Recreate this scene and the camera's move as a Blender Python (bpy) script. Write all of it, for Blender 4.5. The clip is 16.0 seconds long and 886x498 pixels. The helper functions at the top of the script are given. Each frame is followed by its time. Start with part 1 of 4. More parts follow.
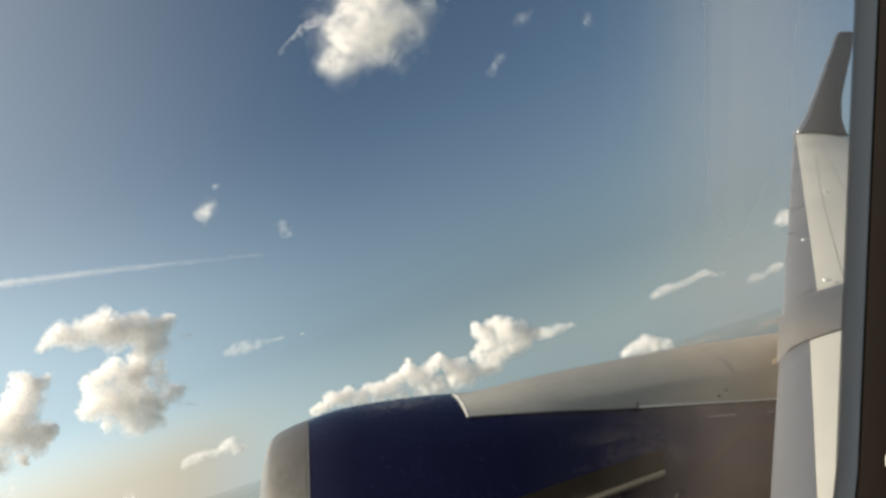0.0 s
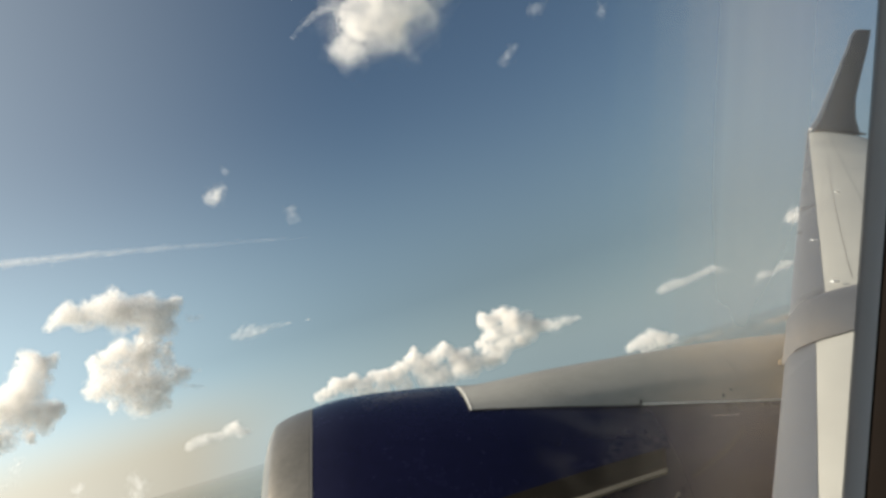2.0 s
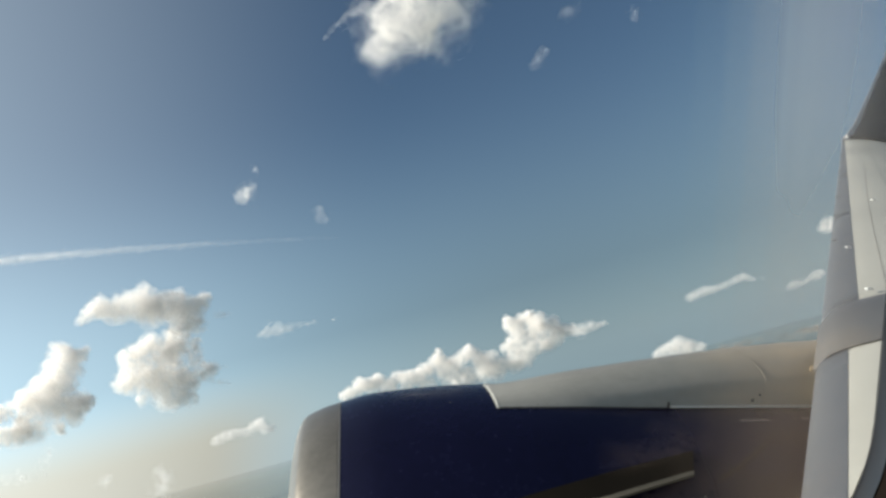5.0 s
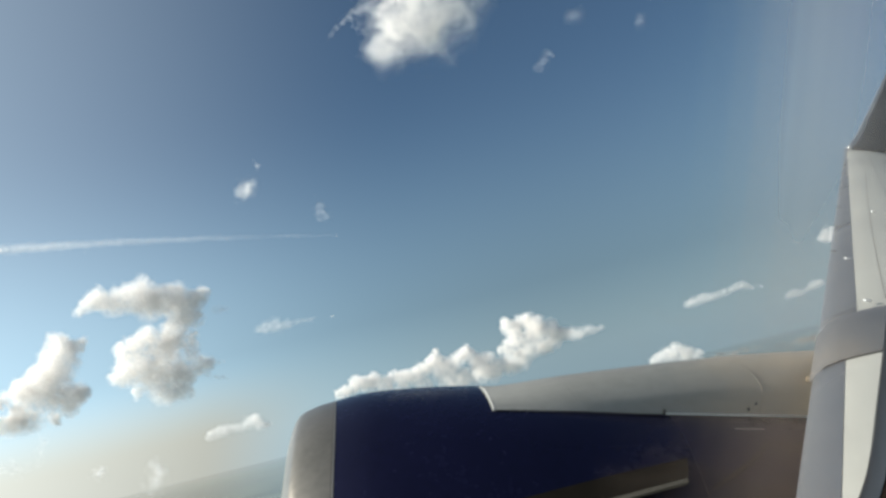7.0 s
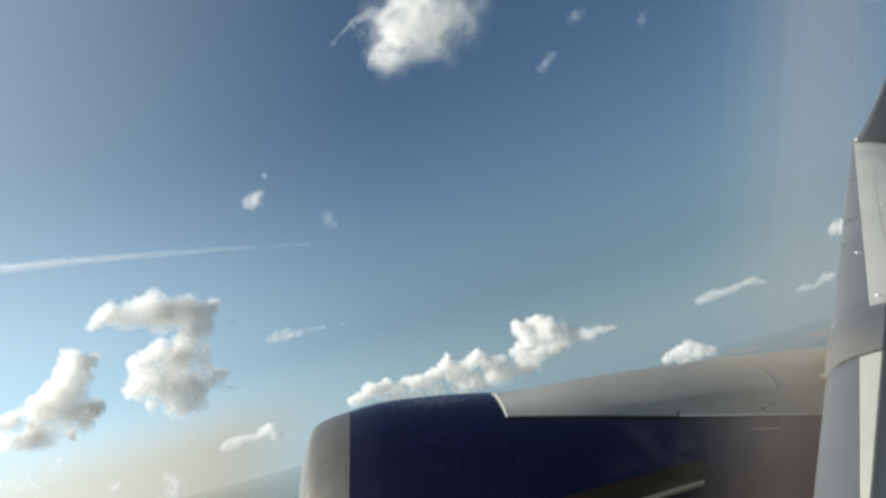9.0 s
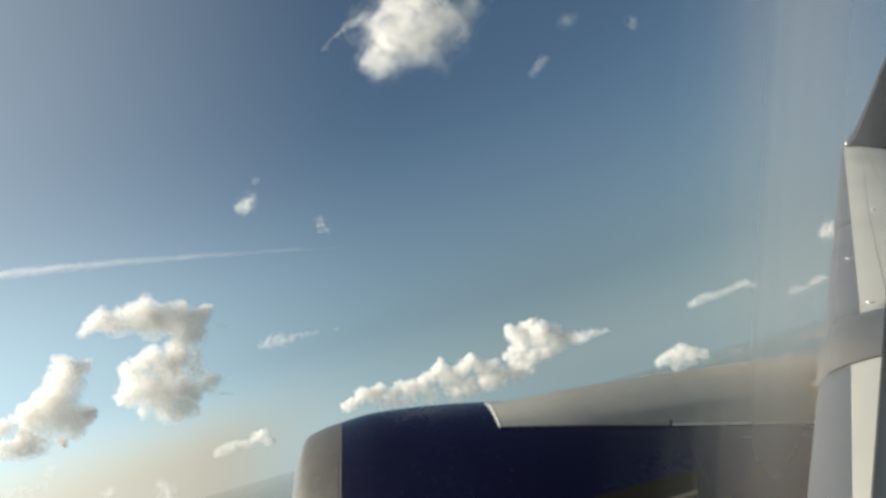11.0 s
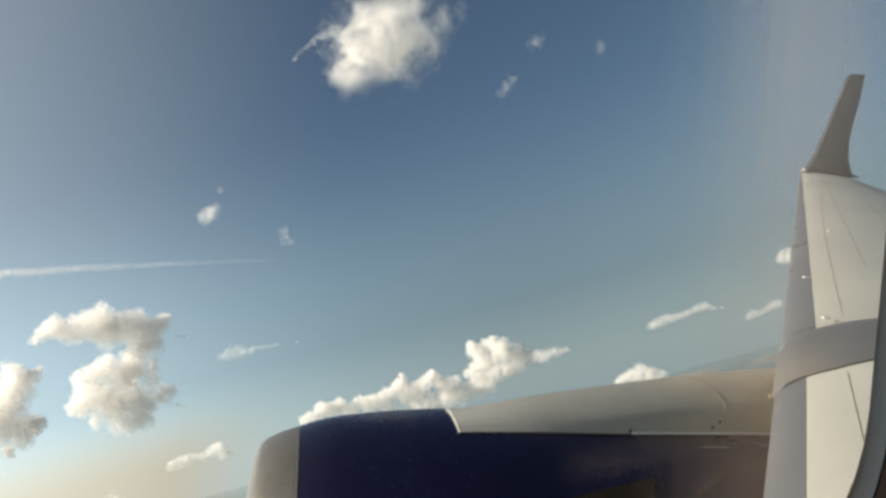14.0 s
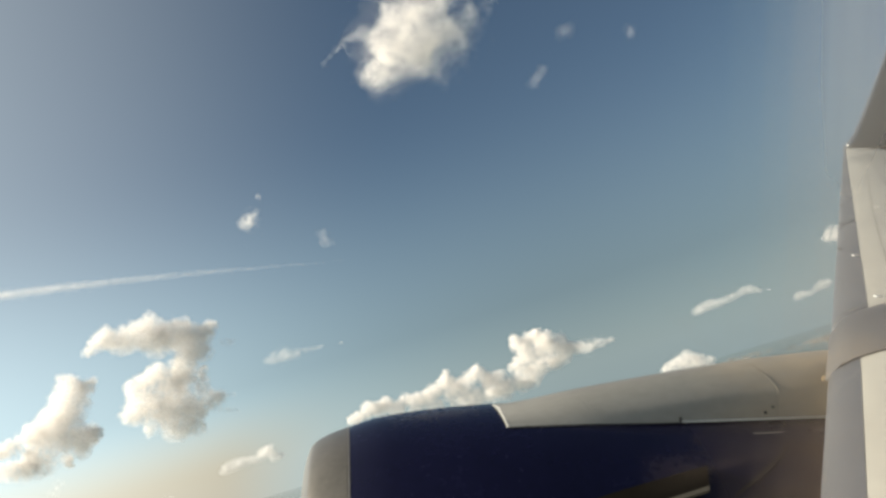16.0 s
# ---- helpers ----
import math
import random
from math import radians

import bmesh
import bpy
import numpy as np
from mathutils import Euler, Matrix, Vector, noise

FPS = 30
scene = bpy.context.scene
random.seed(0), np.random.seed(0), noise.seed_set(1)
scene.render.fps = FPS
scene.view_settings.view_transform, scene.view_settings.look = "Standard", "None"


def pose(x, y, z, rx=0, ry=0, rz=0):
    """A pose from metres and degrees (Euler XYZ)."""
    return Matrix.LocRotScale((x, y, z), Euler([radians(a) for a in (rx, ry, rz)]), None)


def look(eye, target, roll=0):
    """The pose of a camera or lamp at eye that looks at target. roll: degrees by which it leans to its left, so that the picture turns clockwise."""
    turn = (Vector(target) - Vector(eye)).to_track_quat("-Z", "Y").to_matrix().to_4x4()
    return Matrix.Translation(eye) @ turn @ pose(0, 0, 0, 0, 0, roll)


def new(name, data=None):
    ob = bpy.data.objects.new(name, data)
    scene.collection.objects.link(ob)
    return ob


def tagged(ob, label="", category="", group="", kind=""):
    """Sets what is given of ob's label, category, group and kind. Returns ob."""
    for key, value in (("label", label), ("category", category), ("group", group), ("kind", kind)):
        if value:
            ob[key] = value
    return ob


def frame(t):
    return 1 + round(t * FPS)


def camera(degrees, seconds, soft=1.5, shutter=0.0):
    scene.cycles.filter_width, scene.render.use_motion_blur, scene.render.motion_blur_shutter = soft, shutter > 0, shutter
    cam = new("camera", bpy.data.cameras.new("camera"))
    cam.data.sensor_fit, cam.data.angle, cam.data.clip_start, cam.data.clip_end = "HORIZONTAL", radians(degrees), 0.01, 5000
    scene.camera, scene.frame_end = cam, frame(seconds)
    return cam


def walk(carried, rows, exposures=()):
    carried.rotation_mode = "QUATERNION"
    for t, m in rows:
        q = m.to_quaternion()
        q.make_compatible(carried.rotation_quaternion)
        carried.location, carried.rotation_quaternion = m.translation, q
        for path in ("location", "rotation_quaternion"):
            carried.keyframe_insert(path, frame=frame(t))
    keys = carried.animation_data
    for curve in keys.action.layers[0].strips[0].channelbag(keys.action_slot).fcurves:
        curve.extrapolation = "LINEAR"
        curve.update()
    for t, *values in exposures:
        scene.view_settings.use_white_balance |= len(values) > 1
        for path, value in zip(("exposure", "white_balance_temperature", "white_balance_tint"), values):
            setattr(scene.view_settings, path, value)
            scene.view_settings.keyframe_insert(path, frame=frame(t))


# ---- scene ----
cam = camera(60.0, 16.0, soft=3.0)

# The aircraft flies a banked turn: x aft, y outboard, z up in its own frame, turned into the world by BANK.
BANK = pose(0, 0, 0, 18.73, 14.298, 9.58)
PATH = [
    (0, (-0.0128, 0.0038, -0.0296), (0.3381, 1.9621, -0.2348), -0.78),
    (0.5, (-0.0012, 0.0177, -0.0370), (0.3470, 1.9776, -0.2303), -0.74),
    (1, (-0.0090, 0.0062, -0.0459), (0.3395, 1.9673, -0.2268), -0.43),
    (1.5, (-0.0048, 0.0144, -0.0242), (0.3426, 1.9730, -0.2323), -0.27),
    (2, (-0.0097, 0.0098, -0.0076), (0.3212, 1.9685, -0.2400), 0.52),
    (2.5, (-0.0391, -0.0079, -0.0260), (0.2427, 1.9580, -0.2627), 1.82),
    (3, (-0.0517, -0.0467, -0.0115), (0.1843, 1.9253, -0.2476), 0.44),
    (3.5, (-0.0553, -0.0289, -0.0217), (0.1986, 1.9393, -0.2699), 0.68),
    (4, (-0.0529, -0.0198, -0.0153), (0.2084, 1.9475, -0.2631), 1.18),
    (4.5, (-0.0398, -0.0308, -0.0356), (0.2210, 1.9388, -0.2648), 1.19),
    (5.4, (-0.0397, -0.0302, -0.0334), (0.2216, 1.9394, -0.2618), 1.81),
    (6.2, (-0.0397, -0.0297, -0.0315), (0.2221, 1.9400, -0.2592), 2.37),
    (7, (-0.0396, -0.0292, -0.0295), (0.2226, 1.9405, -0.2565), 2.92),
    (7.5, (-0.0471, -0.0331, -0.0230), (0.2164, 1.9362, -0.2523), 2.85),
    (8, (-0.0373, -0.0261, -0.0182), (0.2262, 1.9443, -0.2378), 2.77),
    (8.5, (-0.0442, -0.0348, -0.0057), (0.2181, 1.9359, -0.2243), 2.83),
    (9, (-0.0402, -0.0362, 0.0002), (0.1998, 1.9375, -0.2165), 1.10),
    (9.8, (-0.0367, -0.0299, 0.0152), (0.2105, 1.9434, -0.1965), 1.03),
    (10.7, (-0.0327, -0.0229, 0.0322), (0.2226, 1.9500, -0.1739), 0.94),
    (11.5, (-0.0292, -0.0166, 0.0472), (0.2333, 1.9559, -0.1539), 0.87),
    (12, (-0.0296, -0.0145, 0.0345), (0.2458, 1.9577, -0.1514), 1.86),
    (12.5, (-0.0545, -0.0194, 0.0203), (0.1808, 1.9600, -0.1426), 2.83),
    (13, (-0.0833, -0.0467, -0.0050), (0.1657, 1.9349, -0.1104), -0.14),
    (13.5, (-0.0441, -0.0110, -0.0107), (0.2382, 1.9622, -0.1739), 2.73),
    (14, (-0.0279, -0.0017, -0.0520), (0.3214, 1.9610, -0.2133), 2.76),
    (14.5, (-0.0202, 0.0154, -0.0580), (0.3037, 1.9794, -0.2524), 1.55),
    (15, (-0.0226, 0.0153, -0.0356), (0.2508, 1.9843, -0.2548), 0.33),
    (15.5, (-0.0463, 0.0103, -0.0366), (0.2064, 1.9840, -0.2389), 0.06),
    (16, (-0.0408, -0.0111, -0.0429), (0.2102, 1.9654, -0.2170), -0.27),
]
LIGHT = [(0, 0.75, 6720, 5), (3, 0.69, 6550, 4), (4.5, 0.66, 6280, 3), (7, 0.71, 5980, 2), (9, 0.72, 5980, 2), (11.3, 0.70, 6500, 2), (12, 0.71, 6600, 2), (14.5, 0.74, 6800, 4), (16, 0.77, 6850, 4)]
walk(cam, [(t, BANK @ look(eye, target, roll)) for t, eye, target, roll in PATH], LIGHT)

# ---- light: a low sun ahead of the aircraft and a hazy sky ----
SUN_AZ, SUN_EL = -97.0, 29.0      # degrees from +y towards +x, and above the horizon
world = bpy.data.worlds.new("world")
scene.world = world
world.use_nodes = True
wn, wl = world.node_tree.nodes, world.node_tree.links
sky = wn.new("ShaderNodeTexSky")
sky.sky_type = "NISHITA"
sky.sun_disc = False
sky.sun_elevation, sky.sun_rotation = radians(SUN_EL), radians(SUN_AZ)
sky.altitude, sky.air_density, sky.dust_density, sky.ozone_density = 1500, 1.0, 1.3, 1.4
wn["Background"].inputs["Strength"].default_value = 0.05
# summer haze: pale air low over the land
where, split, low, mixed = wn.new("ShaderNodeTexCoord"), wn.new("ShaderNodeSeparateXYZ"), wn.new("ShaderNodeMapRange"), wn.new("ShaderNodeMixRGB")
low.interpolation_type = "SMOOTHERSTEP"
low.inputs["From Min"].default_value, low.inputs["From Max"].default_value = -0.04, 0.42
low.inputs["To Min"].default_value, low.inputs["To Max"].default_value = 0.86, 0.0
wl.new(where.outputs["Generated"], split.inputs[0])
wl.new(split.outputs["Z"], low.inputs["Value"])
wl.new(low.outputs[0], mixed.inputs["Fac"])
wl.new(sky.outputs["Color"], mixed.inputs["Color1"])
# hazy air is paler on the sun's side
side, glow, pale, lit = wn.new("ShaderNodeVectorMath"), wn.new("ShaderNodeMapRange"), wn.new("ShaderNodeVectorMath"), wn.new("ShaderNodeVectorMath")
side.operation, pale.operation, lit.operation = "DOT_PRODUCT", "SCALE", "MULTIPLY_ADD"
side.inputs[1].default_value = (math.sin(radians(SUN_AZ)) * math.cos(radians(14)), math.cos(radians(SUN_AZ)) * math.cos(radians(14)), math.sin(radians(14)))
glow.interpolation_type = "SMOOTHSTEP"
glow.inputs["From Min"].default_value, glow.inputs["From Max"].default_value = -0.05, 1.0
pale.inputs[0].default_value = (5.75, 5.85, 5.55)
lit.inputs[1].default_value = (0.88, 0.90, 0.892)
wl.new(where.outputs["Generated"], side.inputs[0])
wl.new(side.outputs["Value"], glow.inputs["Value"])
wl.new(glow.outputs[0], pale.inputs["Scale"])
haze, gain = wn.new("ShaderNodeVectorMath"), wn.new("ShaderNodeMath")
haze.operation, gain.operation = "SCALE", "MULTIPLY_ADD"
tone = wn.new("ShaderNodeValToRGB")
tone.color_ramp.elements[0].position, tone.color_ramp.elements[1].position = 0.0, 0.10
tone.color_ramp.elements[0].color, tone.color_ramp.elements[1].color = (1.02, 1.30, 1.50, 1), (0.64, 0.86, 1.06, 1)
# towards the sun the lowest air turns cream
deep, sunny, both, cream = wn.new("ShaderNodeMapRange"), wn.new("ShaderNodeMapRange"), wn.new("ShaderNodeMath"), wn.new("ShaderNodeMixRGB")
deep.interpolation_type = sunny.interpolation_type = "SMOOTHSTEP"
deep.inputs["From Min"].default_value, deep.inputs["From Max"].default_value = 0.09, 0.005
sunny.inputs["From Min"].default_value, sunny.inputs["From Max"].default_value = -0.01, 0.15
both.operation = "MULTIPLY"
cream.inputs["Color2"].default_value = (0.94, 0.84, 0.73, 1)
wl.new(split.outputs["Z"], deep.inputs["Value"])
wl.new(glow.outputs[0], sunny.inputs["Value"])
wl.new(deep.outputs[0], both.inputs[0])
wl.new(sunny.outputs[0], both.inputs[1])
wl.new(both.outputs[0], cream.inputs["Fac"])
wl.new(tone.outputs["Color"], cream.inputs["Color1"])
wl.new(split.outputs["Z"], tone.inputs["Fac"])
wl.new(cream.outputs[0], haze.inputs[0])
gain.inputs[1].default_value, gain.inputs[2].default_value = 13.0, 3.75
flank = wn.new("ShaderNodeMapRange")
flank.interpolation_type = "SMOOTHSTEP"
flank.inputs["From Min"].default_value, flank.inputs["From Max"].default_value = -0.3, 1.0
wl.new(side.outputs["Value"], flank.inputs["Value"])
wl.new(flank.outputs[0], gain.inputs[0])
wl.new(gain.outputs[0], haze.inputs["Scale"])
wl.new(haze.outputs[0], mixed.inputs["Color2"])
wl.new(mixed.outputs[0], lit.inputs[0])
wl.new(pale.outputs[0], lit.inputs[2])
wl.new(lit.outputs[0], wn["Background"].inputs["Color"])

sun_data = bpy.data.lights.new("sun", "SUN")
sun_data.energy, sun_data.angle, sun_data.color = 5.0, radians(0.5), (1.0, 0.895, 0.79)
sun = new("sun", sun_data)
a, e = radians(SUN_AZ), radians(SUN_EL)
toward = Vector((math.sin(a) * math.cos(e), math.cos(a) * math.cos(e), math.sin(e)))
sun.matrix_world = look(toward * 50, (0, 0, 0))


# ---- materials ----
def material(name):
    m = bpy.data.materials.new(name)
    m.use_nodes = True
    n, l = m.node_tree.nodes, m.node_tree.links
    return m, n, l, n["Principled BSDF"], n["Material Output"]


def noise_node(n, l, scale, detail=4.0, coord="Object", stretch=(1, 1, 1)):
    tc, mp, tx = n.new("ShaderNodeTexCoord"), n.new("ShaderNodeMapping"), n.new("ShaderNodeTexNoise")
    mp.inputs["Scale"].default_value = stretch
    tx.inputs["Scale"].default_value, tx.inputs["Detail"].default_value = scale, detail
    l.new(tc.outputs[coord], mp.inputs["Vector"])
    l.new(mp.outputs["Vector"], tx.inputs["Vector"])
    return tx.outputs["Fac"]


def ramp(n, l, fac, stops):
    r = n.new("ShaderNodeValToRGB")
    while len(r.color_ramp.elements) < len(stops):
        r.color_ramp.elements.new(0.5)
    for el, (at, col) in zip(r.color_ramp.elements, stops):
        el.position = at
        el.color = (*col, 1) if len(col) == 3 else col
    l.new(fac, r.inputs["Fac"])
    return r.outputs["Color"]


def painted(name, dark, light, rough, metal=0.0, scale=1.5, bump=0.02, coat=0.0, streak=(1, 1, 1), gloss=0.5):
    """Paint or metal with wear at two scales."""
    m, n, l, b, _ = material(name)
    big, fine = noise_node(n, l, scale, 5, stretch=streak), noise_node(n, l, scale * 22, 3, stretch=streak)
    mix = n.new("ShaderNodeMath")
    mix.operation = "MULTIPLY_ADD"
    mix.inputs[1].default_value, mix.inputs[2].default_value = 0.3, 0.0
    l.new(fine, mix.inputs[0])
    add = n.new("ShaderNodeMath")
    add.operation = "MULTIPLY_ADD"
    add.inputs[1].default_value = 0.7
    l.new(big, add.inputs[0])
    l.new(mix.outputs[0], add.inputs[2])
    l.new(ramp(n, l, add.outputs[0], [(0.3, dark), (0.68, light)]), b.inputs["Base Color"])
    l.new(ramp(n, l, add.outputs[0], [(0.25, (rough * 0.8,) * 3), (0.75, (min(1, rough * 1.25),) * 3)]), b.inputs["Roughness"])
    b.inputs["Metallic"].default_value = metal
    b.inputs["Coat Weight"].default_value = coat
    b.inputs["Specular IOR Level"].default_value = gloss
    bp = n.new("ShaderNodeBump")
    bp.inputs["Strength"].default_value, bp.inputs["Distance"].default_value = bump, 0.02
    l.new(fine, bp.inputs["Height"])
    l.new(bp.outputs["Normal"], b.inputs["Normal"])
    return m


NAVY = painted("navy_paint", (0.0042, 0.0044, 0.0155), (0.0075, 0.0076, 0.028), 0.26, gloss=0.24, scale=0.8, bump=0.004)
LIP = painted("bare_metal", (0.20, 0.18, 0.15), (0.32, 0.288, 0.245), 0.34, metal=0.72, scale=0.9, bump=0.004)
WHITE = painted("fuselage_paint", (0.66, 0.655, 0.64), (0.76, 0.755, 0.74), 0.35, scale=0.7, coat=0.2)
PYLON = painted("stained_lit_pylon_paint", (0.205, 0.202, 0.185), (0.30, 0.295, 0.27), 0.45, scale=0.9, streak=(0.6, 1, 1))


def streaky_tint(m, tint, start, end, most):
    """Brown tint that thickens aft along x, in uneven streaks: grime and painted-in light."""
    n, l = m.node_tree.nodes, m.node_tree.links
    b = n["Principled BSDF"]
    plain = b.inputs["Base Color"].links[0].from_socket
    tc, sep, reach, mul, mix = n.new("ShaderNodeTexCoord"), n.new("ShaderNodeSeparateXYZ"), n.new("ShaderNodeMapRange"), n.new("ShaderNodeMath"), n.new("ShaderNodeMixRGB")
    reach.inputs["From Min"].default_value, reach.inputs["From Max"].default_value = start, end
    reach.inputs["To Max"].default_value = most
    mul.operation = "MULTIPLY"
    l.new(tc.outputs["Object"], sep.inputs[0])
    l.new(sep.outputs["X"], reach.inputs["Value"])
    l.new(reach.outputs[0], mul.inputs[0])
    l.new(ramp(n, l, noise_node(n, l, 4.0, 5, stretch=(0.5, 1, 1.6)), [(0.32, (0.35,) * 3), (0.62, (1, 1, 1))]), mul.inputs[1])
    mix.inputs["Color2"].default_value = tint
    l.new(mul.outputs[0], mix.inputs["Fac"])
    l.new(plain, mix.inputs["Color1"])
    l.new(mix.outputs[0], b.inputs["Base Color"])


AFT = painted("navy_with_reflection", (0.0042, 0.0044, 0.0155), (0.0075, 0.0076, 0.028), 0.3, gloss=0.24, scale=0.8, bump=0.004)
# brown aft is the lit fuselage's reflection painted into the cowl colour
streaky_tint(AFT, (0.048, 0.035, 0.026, 1), 2.4, 3.4, 0.8)
STREAK = painted("brown_streak", (0.022, 0.018, 0.016), (0.045, 0.037, 0.031), 0.6, gloss=0.2, scale=6)
# grime aft, its tint lightened to paint in light on the flank
streaky_tint(PYLON, (0.50, 0.395, 0.27, 1), 2.4, 3.55, 0.85)
SLAT = painted("slat_metal", (0.11, 0.118, 0.13), (0.155, 0.165, 0.178), 0.45, metal=0.3, scale=0.7)
SKIN = painted("wing_skin", (0.36, 0.35, 0.31), (0.46, 0.45, 0.40), 0.5, scale=0.5)
DARK = painted("winglet_paint", (0.012, 0.013, 0.022), (0.028, 0.029, 0.042), 0.4)
EDGE = painted("winglet_edge", (0.20, 0.21, 0.24), (0.30, 0.31, 0.34), 0.3, metal=0.6)
GAP = painted("seam_dark", (0.01, 0.01, 0.012), (0.02, 0.02, 0.022), 0.7)
BRIGHT = painted("worn_edge", (0.72, 0.71, 0.68), (0.85, 0.84, 0.80), 0.35, metal=0.3)
GREY = painted("fairing_grey", (0.08, 0.082, 0.085), (0.13, 0.132, 0.133), 0.45, scale=1.2)
streaky_tint(GREY, (0.17, 0.15, 0.125, 1), 0.2, -0.15, 0.7)
CHINE = painted("chine_paint", (0.004, 0.0034, 0.0024), (0.009, 0.0075, 0.0055), 0.85, gloss=0.04)
RIM = painted("strake_rim", (0.10, 0.088, 0.066), (0.17, 0.15, 0.115), 0.7, gloss=0.2)
TAN_SPOT = painted("tan_spot", (0.12, 0.09, 0.055), (0.26, 0.21, 0.14), 0.85, gloss=0.1)
PANEL = painted("cabin_plastic", (0.60, 0.54, 0.44), (0.68, 0.62, 0.52), 0.6, scale=3)
SEAL = painted("rubber_seal", (0.006, 0.0043, 0.0034), (0.010, 0.0072, 0.0058), 0.8, scale=12, gloss=0.08)
SEAM_LINE = painted("sealant_line", (0.24, 0.235, 0.215), (0.30, 0.295, 0.27), 0.6)
JOINT = painted("joint_strip", (0.16, 0.155, 0.145), (0.26, 0.25, 0.235), 0.4, metal=0.4)
FAINT = painted("faint_seam", (0.16, 0.152, 0.135), (0.22, 0.21, 0.185), 0.8, gloss=0.1)


def glass_material():
    """Clear acrylic; glare painted as milky upright bands aft, reflections as smears low down."""
    m, n, l, b, out = material("window_pane")
    n.remove(b)
    clear, film, thru = n.new("ShaderNodeBsdfTransparent"), n.new("ShaderNodeBsdfDiffuse"), n.new("ShaderNodeBsdfTranslucent")
    both = n.new("ShaderNodeMixShader")
    both.inputs[0].default_value = 0.72
    l.new(film.outputs[0], both.inputs[1])
    l.new(thru.outputs[0], both.inputs[2])
    tc, sep = n.new("ShaderNodeTexCoord"), n.new("ShaderNodeSeparateXYZ")
    l.new(tc.outputs["Object"], sep.inputs[0])
    reach = n.new("ShaderNodeMapRange")
    reach.inputs["From Min"].default_value, reach.inputs["From Max"].default_value = 0.088, 0.185
    l.new(sep.outputs["X"], reach.inputs["Value"])
    band = ramp(n, l, reach.outputs[0], [(0.0, (0.0,) * 3), (0.10, (0.012,) * 3), (0.20, (0.02,) * 3), (0.225, (0.055,) * 3), (0.30, (0.075,) * 3), (0.32, (0.135,) * 3), (0.38, (0.16,) * 3), (0.40, (0.24,) * 3),
                                         (0.47, (0.27,) * 3), (0.50, (0.37,) * 3), (0.62, (0.38,) * 3), (0.74, (0.27,) * 3), (0.84, (0.14,) * 3), (1.0, (0.06,) * 3)])
    upper = n.new("ShaderNodeMapRange")
    upper.inputs["From Min"].default_value, upper.inputs["From Max"].default_value = -0.10, -0.02
    upper.inputs["To Min"].default_value, upper.inputs["To Max"].default_value = 0.50, 1.0
    l.new(sep.outputs["Z"], upper.inputs["Value"])
    # brown low down paints the cabin's reflection; clean scuffs above, cool where film begins
    reflected, tint = n.new("ShaderNodeMapRange"), n.new("ShaderNodeMixRGB")
    reflected.inputs["From Min"].default_value, reflected.inputs["From Max"].default_value = -0.12, 0.0
    l.new(sep.outputs["Z"], reflected.inputs["Value"])
    l.new(reflected.outputs[0], tint.inputs["Fac"])
    tint.inputs["Color1"].default_value = (0.80, 0.60, 0.45, 1)
    l.new(ramp(n, l, reach.outputs[0], [(0.2, (0.72, 0.98, 0.96)), (0.42, (0.93, 0.97, 0.93)), (0.7, (0.97, 0.93, 0.89))]), tint.inputs["Color2"])
    l.new(tint.outputs[0], film.inputs["Color"])
    l.new(tint.outputs[0], thru.inputs["Color"])
    streaks = noise_node(n, l, 130, 1, stretch=(1, 0, 0.01))
    mul, more = n.new("ShaderNodeMath"), n.new("ShaderNodeMath")
    mul.operation = more.operation = "MULTIPLY"
    l.new(band, more.inputs[0])
    l.new(upper.outputs[0], more.inputs[1])
    l.new(more.outputs[0], mul.inputs[0])
    l.new(ramp(n, l, streaks, [(0.25, (0.86,) * 3), (0.75, (1, 1, 1))]), mul.inputs[1])
    # faint swirls painted in for reflections low on the pane
    swirl, low, here, worn, total = noise_node(n, l, 26, 3, stretch=(1.0, 0, 2.2)), n.new("ShaderNodeMapRange"), n.new("ShaderNodeMapRange"), n.new("ShaderNodeMath"), n.new("ShaderNodeMath")
    swirl.node.inputs["Distortion"].default_value = 1.2
    low.inputs["From Min"].default_value, low.inputs["From Max"].default_value = -0.055, -0.075
    here.inputs["From Min"].default_value, here.inputs["From Max"].default_value = 0.085, 0.10
    here.inputs["To Max"].default_value = 0.06
    l.new(sep.outputs["Z"], low.inputs["Value"])
    l.new(sep.outputs["X"], here.inputs["Value"])
    worn.operation, total.operation = "MULTIPLY", "MULTIPLY_ADD"
    l.new(low.outputs[0], worn.inputs[0])
    l.new(here.outputs[0], worn.inputs[1])
    l.new(worn.outputs[0], total.inputs[0])
    l.new(ramp(n, l, swirl, [(0.52, (0, 0, 0)), (0.72, (1, 1, 1))]), total.inputs[1])
    l.new(mul.outputs[0], total.inputs[2])
    mix = n.new("ShaderNodeMixShader")
    l.new(total.outputs[0], mix.inputs[0])
    l.new(clear.outputs[0], mix.inputs[1])
    l.new(both.outputs[0], mix.inputs[2])
    l.new(mix.outputs[0], out.inputs["Surface"])
    return m


PANE = glass_material()


